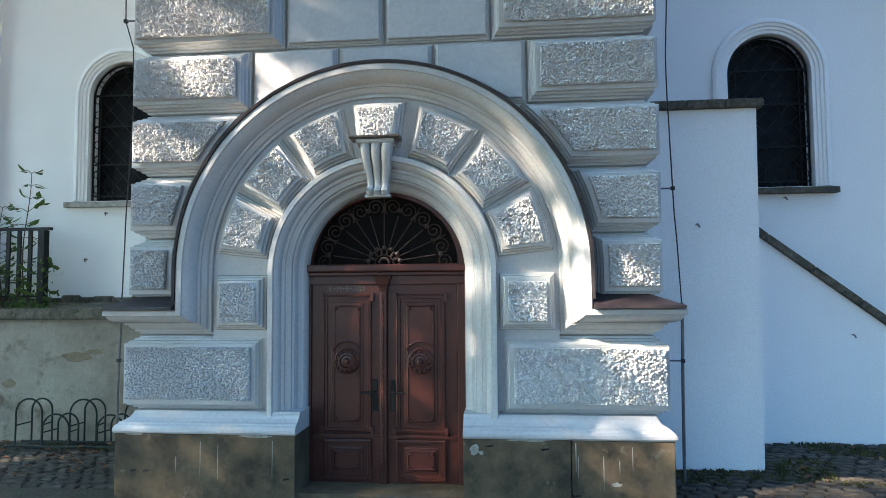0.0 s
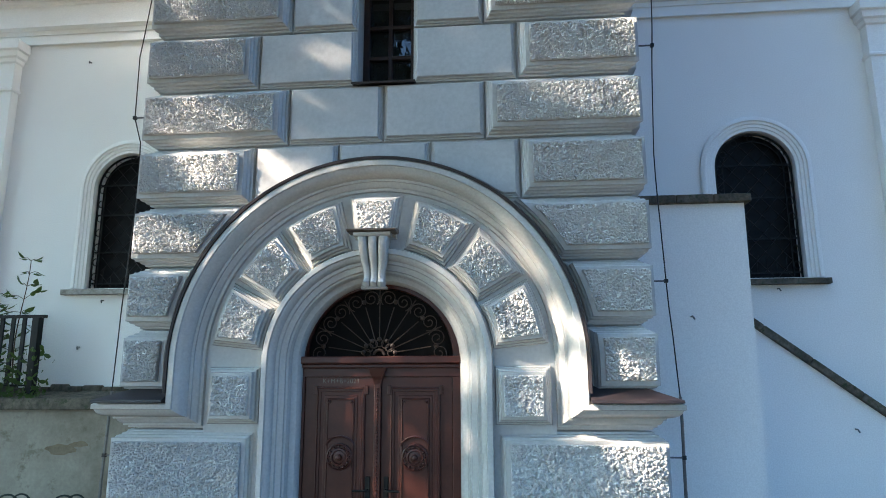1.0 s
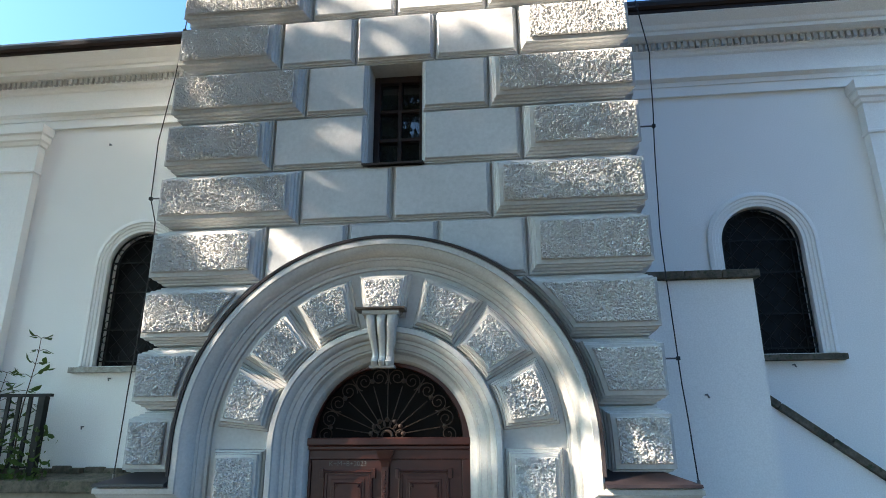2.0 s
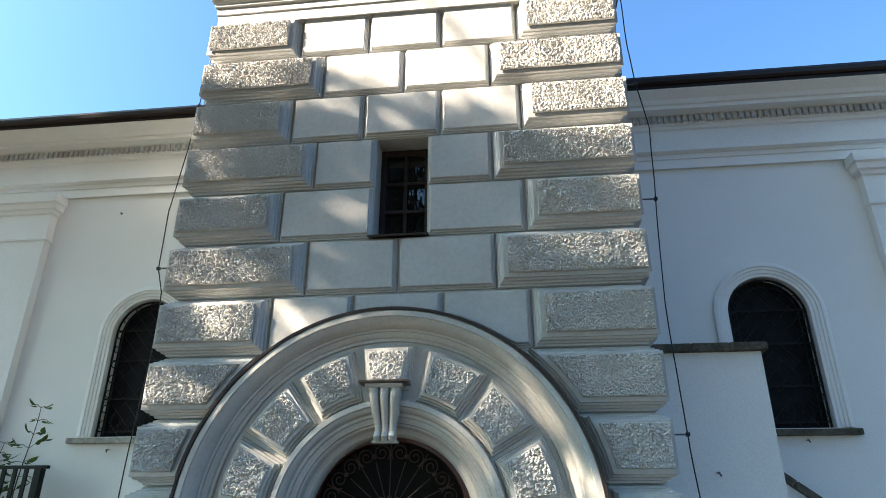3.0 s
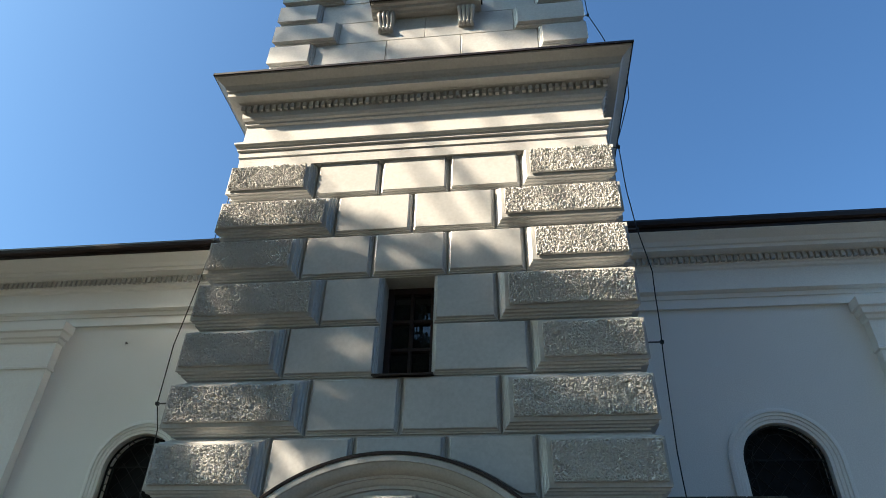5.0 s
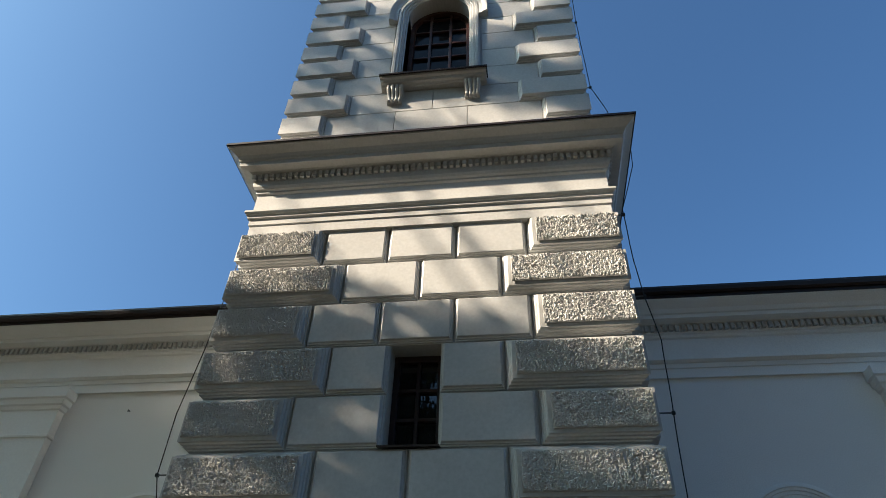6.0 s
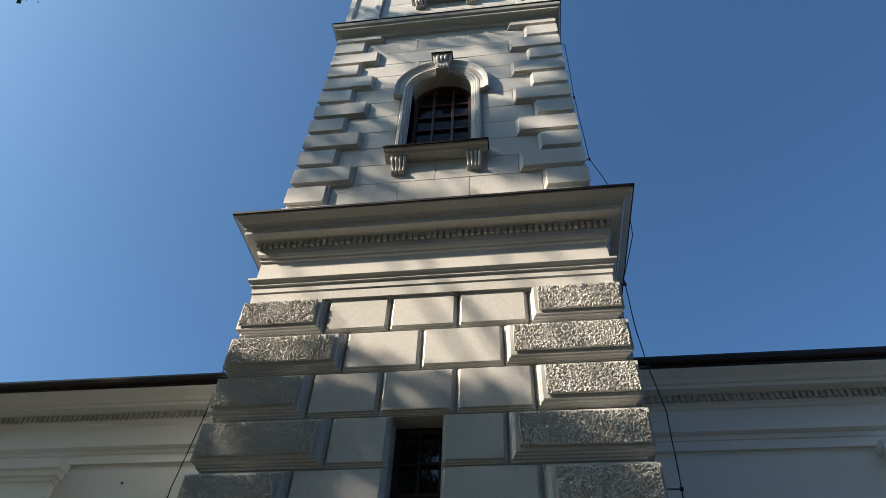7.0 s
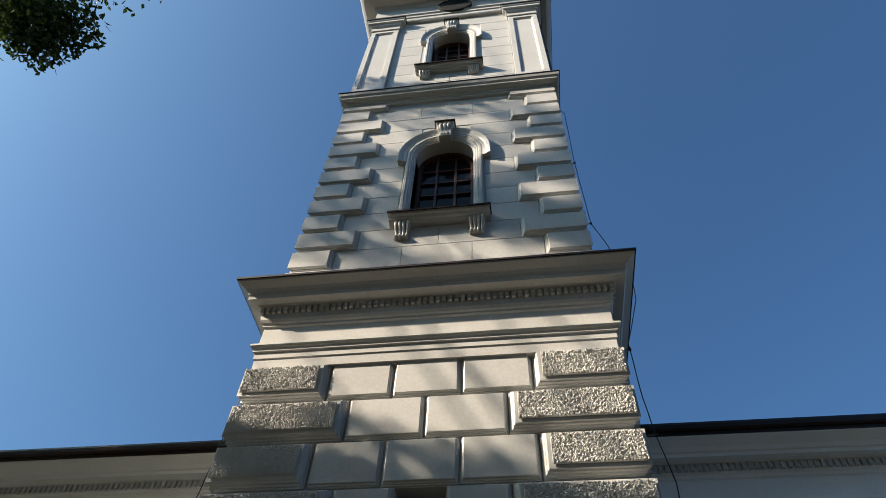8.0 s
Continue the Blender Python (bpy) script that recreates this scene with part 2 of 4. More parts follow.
def arched_wall(bm, x0, x1, y0, y1, z0, z1, cx, zc, r, foot, segs=24):
    """Wall slab with an arched opening that starts at foot."""
    pts = [(cx - r, foot)] + [(cx - r * math.cos(math.pi * i / segs), zc + r * math.sin(math.pi * i / segs)) for i in range(segs + 1)] + [(cx + r, foot)]
    top = [(x0, foot)] + [(x0 + (x1 - x0) * i / segs, z1) for i in range(segs + 1)] + [(x1, foot)]
    loft(bm, [[(a[0], y0, a[1]) for a in pts], [(a[0], y0, a[1]) for a in top], [(a[0], y1, a[1]) for a in top], [(a[0], y1, a[1]) for a in pts], [(a[0], y0, a[1]) for a in pts]], closed=False, cap=(False, False))
    if foot > z0:
        box(bm, x0, x1, y0, y1, z0, foot)


def wall_part(name, *args):
    bm = B()
    box(bm, *args)
    part(name, bm, PAINT, tower)


def tower_walls():
    bm = B()
    arched_wall(bm, -X_SIDE, X_SIDE, Y_WALL, 0.62, 0.0, 4.24, CX, ZC, 1.0, 0.0)
    part("portal_wall", bm, PAINT, tower)
    wall_part("front_wall", -X_SIDE, -0.30, Y_WALL, 0.62, 4.24, 9.0)
    wall_part("front_wall", 0.27, X_SIDE, Y_WALL, 0.62, 4.24, 9.0)
    wall_part("front_wall", -0.30, 0.27, Y_WALL, 0.62, 4.24, 4.85)
    wall_part("front_wall", -0.30, 0.27, Y_WALL, 0.62, 6.06, 9.0)
    for z0, z1, hw in ((0.0, 9.0, X_SIDE), (9.0, 15.6, 2.27), (15.6, 23.2, 2.27)):
        wall_part("side_wall", -hw, -hw + 0.7, 0.62, 4.9, z0, z1)
        wall_part("side_wall", hw - 0.7, hw, 0.62, 4.9, z0, z1)
        wall_part("back_wall", -hw + 0.7, hw - 0.7, 4.3, 4.9, z0, z1)
    bm = B()
    arched_wall(bm, -2.27, 2.27, 0.10, 0.62, 9.0, 15.6, 0.01, 13.14, 0.56, 11.0)
    part("middle_wall", bm, PAINT, tower)
    bm = B()
    arched_wall(bm, -2.27, 2.27, 0.10, 0.62, 15.6, 21.2, -0.02, 19.5, 0.50, 17.36)
    part("belfry_wall", bm, PAINT, tower)
    wall_part("attic_wall", -2.27, 2.27, 0.10, 0.62, 21.2, 23.2)
    wall_part("upper_floor", -1.6, 1.6, 0.62, 4.3, 8.9, 9.1)
    wall_part("upper_floor", -1.6, 1.6, 0.62, 4.3, 3.6, 3.8)
    wall_part("upper_floor", -1.6, 1.6, 0.62, 4.3, 15.5, 15.7)


tower_walls()

Q_STEPS = [(0.0, Y_WALL), (0.012, 0.095), (0.028, 0.092), (0.034, 0.066), (0.050, 0.058), (0.056, 0.030), (0.072, 0.022), (0.078, 0.0)]
P_STEPS = [(0.0, Y_WALL + 0.004), (0.006, Y_WALL + 0.003), (0.011, 0.110), (0.024, 0.108), (0.027, 0.090), (0.040, 0.084), (0.044, 0.056), (0.050, 0.052)]


def hood_x(z, side, r=R_HOOD):
    """x of the hood's outer edge at height z."""
    d = math.sqrt(max(0.0, r * r - (z - ZC) ** 2)) if z > ZC else r
    return CX + side * d


def add_quoin(side, x_in, z0, z1, arc=False, x_side=X_SIDE, lean=1.0, seed=0):
    """Corner block from x_in (or the hood's curve) to the tower's corner."""
    n = 8
    inner = [(hood_x(z0 + (z1 - z0) * i / n, side, R_HOOD + 0.01), z0 + (z1 - z0) * i / n) for i in range(n + 1)] if arc else [(side * abs(x_in), z0), (side * abs(x_in), z1)]
    xo = side * x_side
    if side > 0:
        poly = [(xo, z0), (xo, z1)] + inner[::-1]
        outer = (0,)
    else:
        poly = [(xo, z1), (xo, z0)] + inner
        outer = (0,)
    bm = B()
    relief(bm, poly, Q_STEPS, outer, lean)
    f = x_side + Y_WALL * lean
    box(bm, *sorted((side * (x_side - 0.05), side * (f - 0.001))), Y_WALL + 0.001, 0.9, z0 + 0.075, z1 - 0.075)
    q = part("corner_block", bm, PAINT, tower)
    e = 0.118
    a, b = z0 + e, z1 - e + 0.012
    far = side * (f - 0.03)

    def place(u, v):
        z = a + (b - a) * v
        near = (hood_x(z, side, R_HOOD + 0.01 + e) if arc else side * (abs(x_in) + e))
        return near + (far - near) * u, z

    w = abs(far - place(0, 0.5)[0])
    bm = rough_field(B(), place, max(8, int(w / 0.0053)), max(8, int((b - a) / 0.0053)), -0.020, 0.036, seed)
    part("rough_face", bm, ROUGH, q, "coarse pebbly render")


for k in range(10):
    z1, z0 = JOINTS[k], JOINTS[k + 1]
    for side in (-1, 1):
        arc = k >= 7
        add_quoin(side, 1.30 if k % 2 == 0 else 0.975, z0, z1, arc, seed=k * 2 + (side > 0))


def add_panel(poly):
    part("stone_panel", relief(B(), poly, P_STEPS), PAINT, tower)


def rect(x0, x1, z0, z1):
    return [(x0, z0), (x1, z0), (x1, z1), (x0, z1)]


for k in range(6):
    z1, z0 = JOINTS[k], JOINTS[k + 1]
    if k in (0, 2):
        cuts = [-1.30, -0.46, 0.41, 1.30]
    elif k in (1, 5):
        cuts = [-0.975, -0.022, 0.975]
    elif k == 3:
        cuts = [-0.985, -0.30, None, 0.27, 0.975]
    else:
        cuts = [-1.31, -0.30, None, 0.27, 1.29]
    for a, b in zip(cuts, cuts[1:]):
        if a is not None and b is not None:
            add_panel(rect(a, b, z0, z1))
# the course that the hood cuts into
for a, b in ((-1.30, -0.46), (-0.46, 0.44), (0.44, 1.30)):
    n = 10
    low = []
    for i in range(n + 1):
        x = a + (b - a) * i / n
        low.append((x, max(JOINTS[7], ZC + math.sqrt(max(0, (R_HOOD + 0.005) ** 2 - (x - CX) ** 2)))))
    add_panel(low + [(b, JOINTS[6]), (a, JOINTS[6])])


# ---- portal: hood, field, voussoirs, inner arch ----
HOOD = [(1.87, 0.14), (1.87, -0.14), (1.855, -0.158), (1.805, -0.158), (1.80, -0.14), (1.79, -0.136), (1.768, -0.128), (1.748, -0.112), (1.73, -0.086), (1.718, -0.055), (1.712, -0.025), (1.69, -0.022), (1.688, -0.002), (1.665, 0.006), (1.645, 0.02), (1.635, 0.04), (1.61, 0.043), (1.605, 0.072), (1.585, 0.075), (1.585, 0.14)]
FIELD = [(1.60, 0.135), (1.60, 0.072), (1.03, 0.072), (1.03, 0.135)]
INNER = [(1.055, 0.14), (1.055, 0.0), (1.045, -0.022), (1.0, -0.022), (0.993, 0.0), (0.975, 0.004), (0.957, 0.018), (0.947, 0.04), (0.942, 0.062), (0.915, 0.064), (0.908, 0.085), (0.86, 0.095), (0.855, 0.118), (0.838, 0.122), (0.825, 0.145), (0.818, 0.17), (0.80, 0.188), (0.775, 0.198), (0.757, 0.22), (0.749, 0.26), (0.745, 0.42), (0.98, 0.42)]
portal = thing("church_portal", "pale grey moulded round arch portal with rough wedge blocks", "portal", (CX, 0.1, 0.7))


def hood_sweep(segs=64):
    """Hood profile round the arch, down the jambs, and outwards round the corners as impost cornices."""
    def foot(r):
        return 1.545 + (r - 1.585) / 0.285 * 0.23
    loops = []
    for back in (0.75, None):
        loops.append([(-X_SIDE - (Y_WALL - y), y if back is None else back, foot(r)) for r, y in HOOD])
    loops.append([(CX - r, y, foot(r)) for r, y in HOOD])
    for k in range(segs + 1):
        a = math.pi - math.pi * k / segs
        loops.append([(CX + r * math.cos(a), y, ZC + r * math.sin(a)) for r, y in HOOD])
    loops.append([(CX + r, y, foot(r)) for r, y in HOOD])
    for back in (None, 0.75):
        loops.append([(X_SIDE + (Y_WALL - y), y if back is None else back, foot(r)) for r, y in HOOD])
    return loft(B(), loops)


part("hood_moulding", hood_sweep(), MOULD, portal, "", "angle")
part("arch_field", arch_sweep(B(), FIELD, CX, ZC, 0.87, 64), PAINT, portal, "", "angle")
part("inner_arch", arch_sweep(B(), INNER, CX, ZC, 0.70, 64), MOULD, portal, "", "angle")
part("hood_flashing", arch_sweep(B(), [(1.872, 0.12), (1.893, 0.12), (1.893, -0.16), (1.885, -0.172), (1.862, -0.168), (1.862, -0.16), (1.872, -0.155)], CX, ZC, 1.86, 64), SHEET, portal, "dark brown sheet metal flashing")

V_STEPS = [(0.0, 0.074), (0.008, 0.04), (0.024, 0.036), (0.030, 0.005), (0.046, 0.0), (0.052, -0.04)]


def voussoir(a_mid, half, r0, r1, seed):
    n = 4
    def pt(r, a):
        return (CX + r * math.sin(a), ZC + r * math.cos(a))
    a0, a1 = a_mid - half, a_mid + half
    outer = [pt(r1, a0 + (a1 - a0) * i / n) for i in range(n + 1)]
    inner = [pt(r0, a1 + (a0 - a1) * i / n) for i in range(n + 1)]
    poly = (outer + inner)[::-1]
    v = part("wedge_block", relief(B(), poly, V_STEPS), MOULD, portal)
    e = 0.078
    def place(u, w):
        r = r0 + e + (r1 - r0 - 2 * e) * w
        k = half - e / r
        a = a_mid - k + 2 * k * u
        return pt(r, a)
    part("rough_face", rough_field(B(), place, 68, 68, -0.050, 0.032, seed), ROUGH, v, "coarse pebbly render")


for i, deg in enumerate((-72.5, -48.5, -24.5, 24.5, 48.5, 72.5)):
    voussoir(radians(deg), radians(11.3), 1.07, 1.565, 40 + i)


def pier_block(x0, x1, z0, z1, seed):
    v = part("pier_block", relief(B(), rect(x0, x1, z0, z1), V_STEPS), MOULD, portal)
    e = 0.078
    place = lambda u, w: (x0 + e + (x1 - x0 - 2 * e) * u, z0 + e + (z1 - z0 - 2 * e) * w)
    part("rough_face", rough_field(B(), place, 68, 70, -0.050, 0.032, seed), ROUGH, v, "coarse pebbly render")


pier_block(CX - 1.565, CX - 1.07, 1.58, 2.09, 50)
pier_block(CX + 1.07, CX + 1.565, 1.58, 2.09, 51)

# keystone and its console
KX = -0.065
key_poly = [(KX - 0.20, 3.26), (KX + 0.20, 3.26), (KX + 0.26, 3.68), (KX - 0.26, 3.68)]
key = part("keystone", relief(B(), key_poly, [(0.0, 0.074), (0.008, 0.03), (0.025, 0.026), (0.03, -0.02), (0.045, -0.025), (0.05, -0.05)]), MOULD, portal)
part("rough_face", rough_field(B(), lambda u, w: (KX + (u - 0.5) * (0.28 + 0.09 * w), 3.33 + 0.28 * w), 54, 46, -0.05, 0.026, 55), ROUGH, key, "coarse pebbly render")


def console(parent, cx, z_top, z_bot, w_top, w_bot, y_wall, y_out, flutes, material):
    """Bracket of rounded flutes: a fat scroll above, a waist, a small scroll curling out below."""
    n = 22
    for f in range(flutes):
        loops = []
        for i in range(n + 1):
            t = i / n
            z = z_top + (z_bot - z_top) * t
            upper = math.exp(-((t - 0.12) / 0.42) ** 2)
            lower = math.exp(-((t - 0.92) / 0.075) ** 2)
            y = y_wall + (y_out - y_wall) * (0.36 + 0.64 * upper + 0.30 * lower)
            w = w_top + (w_bot - w_top) * t ** 0.8 - 0.09 * w_top * math.exp(-((t - 0.70) / 0.16) ** 2)
            g = w / flutes
            mid = cx - w / 2 + g * (f + 0.5)
            h = g * 0.45
            loop = [(mid - h, y_wall, z)]
            for k in range(7):
                a = math.pi * k / 6
                loop.append((mid - h * math.cos(a), y + h * 0.9 * (1 - math.sin(a)), z))
            loop.append((mid + h, y_wall, z))
            loops.append(loop)
        part("flute", loft(B(), loops), material, parent, "", "angle")


part("console_cap", along_x(B(), [(0.0, 3.295), (-0.17, 3.295), (-0.19, 3.303), (-0.19, 3.318), (-0.05, 3.335), (0.0, 3.335)], KX - 0.225, KX + 0.225), CAPMETAL, portal, "brown sheet metal cap over the keystone bracket")
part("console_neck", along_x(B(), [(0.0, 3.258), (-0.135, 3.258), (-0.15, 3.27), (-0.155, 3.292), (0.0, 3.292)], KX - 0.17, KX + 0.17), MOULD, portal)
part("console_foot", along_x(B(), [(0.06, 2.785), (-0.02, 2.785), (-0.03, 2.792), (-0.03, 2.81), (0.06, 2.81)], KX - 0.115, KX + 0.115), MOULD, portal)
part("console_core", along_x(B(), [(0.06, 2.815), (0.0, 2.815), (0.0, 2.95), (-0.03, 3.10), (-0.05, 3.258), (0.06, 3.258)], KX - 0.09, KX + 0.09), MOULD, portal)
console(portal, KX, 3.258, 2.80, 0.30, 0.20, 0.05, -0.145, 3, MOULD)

# impost cornices with their little metal roofs
for side in (-1, 1):
    x_i = CX + side * 1.872
    x_o = side * 2.49
    bm = B()
    loops = [[(x_i, 0.12, z2), (x_i, y, z), (x_o + side * ex, y, z), (x_o + side * ex, 0.75, z), (side * 2.25, 0.75, z2), (side * 2.25, 0.12, z2)] for y, z, z2, ex in ((-0.19, 1.777, 1.777, 0.07), (-0.21, 1.782, 1.90, 0.09), (-0.205, 1.805, 1.925, 0.085))]
    part("impost_roof", loft(bm, loops), SHEET, portal, "dark sheet metal roof strip")

# lower blocks and plinth
for side, xi in ((-1, 1.13), (1, 1.03)):
    add_quoin(side, xi, 0.825, 1.535, x_side=2.345, seed=60 + side)
for side, xi in ((-1, -0.785), (1, 0.70)):
    prof = [(0.0, 0.845), (0.012, 0.815), (0.035, 0.785), (0.065, 0.765), (0.095, 0.755), (0.10, 0.742), (0.122, 0.728), (0.134, 0.705), (0.135, 0.68), (0.125, 0.663)]
    bm = B()
    loft(bm, [[(side * (2.36 + d), 0.9, z), (side * (2.36 + d), -d, z), (xi, -d, z), (xi, 0.45, z), (side * 1.2, 0.45, z), (side * 1.2, 0.9, z)] for d, z in prof])
    part("base_moulding", bm, PAINT, tower)
    cut = [xi, -2.48] if side < 0 else [xi, 1.62, 2.48]
    for a, b in zip(cut, cut[1:]):
        x0, x1 = sorted((a, b))
        bm = B()
        box(bm, x0 + 0.003, x1 - 0.003, -0.12, 0.60, -0.15, 0.66, 0.008)
        part("plinth_stone", bm, STONE, tower, "weathered brown sandstone plinth block")
# spots of wall paint and old drips on the plinth
_rp = random.Random(21)
for px, pz, rw, rh in ((0.80, 0.57, 0.045, 0.055), (0.86, 0.545, 0.02, 0.02), (1.99, 0.30, 0.05, 0.02), (-2.30, 0.655, 0.09, 0.012), (-1.15, 0.652, 0.16, 0.016), (1.25, 0.655, 0.22, 0.010)):
    out = [(px + rw * math.cos(t * 0.4488) * _rp.uniform(0.65, 1.1), pz + rh * math.sin(t * 0.4488) * _rp.uniform(0.65, 1.1)) for t in range(14)]
    part("paint_spot", loft(B(), [[(x, y, z) for x, z in out] for y in (-0.119, -0.1215)]), OLDPAINT, tower, "worn spot of pale wall paint")
for k in range(9):
    px = _rp.choice((-1, 1)) * _rp.uniform(0.9, 2.4)
    zt, h = _rp.uniform(0.45, 0.65), _rp.uniform(0.08, 0.34)
    w = _rp.uniform(0.002, 0.005)
    out = [(px - w, zt), (px - w * 0.6, zt - h * 0.6), (px, zt - h), (px + w, zt - h * 0.5), (px + w, zt)]
    part("paint_drip", loft(B(), [[(x, y, z) for x, z in out] for y in (-0.119, -0.1212)]), OLDPAINT, tower, "thin pale drip of old paint")
for px, pz in ((-2.28, 0.33), (-2.16, 0.33), (0.93, 0.60), (1.40, 0.58), (1.66, 0.20), (-0.86, 0.28)):
    part("rust_peg", tube(B(), [(px - 0.04, -0.10, pz), (px - 0.02, -0.145, pz + 0.004), (px + 0.03, -0.15, pz + 0.014)], 0.008, 6), BLACK, tower, "bent rusty iron peg")
bm = B()
box(bm, -0.80, 0.72, -0.05, 0.6, -0.1, 0.14, 0.01)
part("door_step", bm, STONE, tower, "worn sandstone threshold")

# ---- main cornice ----
CORN = [(0.03, 7.80), (0.035, 7.95), (0.05, 7.957), (0.052, 8.05), (0.078, 8.065), (0.078, 8.10), (0.105, 8.12), (0.120, 8.145), (0.120, 8.175), (0.07, 8.19), (0.055, 8.22), (0.045, 8.235), (0.045, 8.52), (0.07, 8.54), (0.07, 8.575), (0.095, 8.595), (0.115, 8.64), (0.118, 8.735), (0.105, 8.74), (0.105, 8.845), (0.17, 8.855), (0.19, 8.872), (0.305, 8.882), (0.305, 8.955), (0.325, 8.965), (0.335, 9.0), (0.36, 9.04), (0.41, 9.075), (0.445, 9.10), (0.468, 9.115), (0.468, 9.15)]
part("main_cornice", around(B(), CORN, 2.35, 0.05, 5.2), PAINT, tower)
part("cornice_roof", around(B(), [(0.46, 9.152), (0.484, 9.135), (0.492, 9.14), (0.492, 9.175), (-0.1, 9.34)], 2.35, 0.05, 5.2), SHEET, tower, "dark sheet metal cornice covering")
_d = bpy.data.meshes.new("dentil")
_bm = B()
box(_bm, -0.026, 0.026, -0.0, 0.06, 0, 0.095, 0.004)
_bm.to_mesh(_d)
_bm.free()
_d.materials.append(PAINT)


def dentil(x, y, z, turn=0, parent=None):
    ob = new("dentil", _d)
    ob.parent = parent
    ob.matrix_parent_inverse = Matrix.Translation(parent.location).inverted()
    ob.matrix_basis = pose(x, y, z, 0, 0, turn)
    return ob


for i in range(57):
    dentil(-2.464 + i * 0.088, -0.112, 8.742, 0, tower)
for side in (-1, 1):
    for i in range(12):
        dentil(side * 2.512, 0.02 + i * 0.088, 8.742, 90 if side > 0 else -90, tower)

# ---- second stage ----
S_STEPS = [(0.0, 0.10), (0.010, 0.070), (0.024, 0.066), (0.032, 0.040), (0.048, 0.035), (0.064, -0.006)]
F_STEPS = [(0.0, 0.102), (0.007, 0.088), (0.010, 0.086)]
ROW = [9.29 + 0.5035 * k for k in range(13)] + [15.60]


def smooth_quoin(side, x_in, z0, z1):
    poly = rect(x_in, 2.27, z0, z1) if side > 0 else rect(-2.27, -x_in, z0, z1)
    bm = relief(B(), poly, S_STEPS, (1,) if side > 0 else (3,), 1.0)
    box(bm, *sorted((side * 2.2, side * 2.369)), 0.101, 0.9, z0 + 0.05, z1 - 0.05)
    part("corner_block", bm, PAINT, tower)


for k in range(13):
    z0, z1 = ROW[k], ROW[k + 1]
    x_in = 1.34 if k % 2 == 0 else 1.68
    for side in (-1, 1):
        smooth_quoin(side, x_in, z0, z1)
    if k % 2:
        cuts = [-x_in, -0.58, 0.55, x_in]
    else:
        cuts = [-x_in, 0.0, x_in] if k != 0 else [-x_in, 0.55, x_in]
    if 10.7 < z0 < 13.6:
        cuts = [-x_in, -0.76, None, 0.78, x_in]
    elif 13.6 < z0 < 14.0:
        cuts = [-x_in, -0.5, None, 0.5, x_in]
    for a, b in zip(cuts, cuts[1:]):
        if a is not None and b is not None:
            part("stone_panel", relief(B(), rect(a, b, z0, z1), F_STEPS), PAINT, tower)


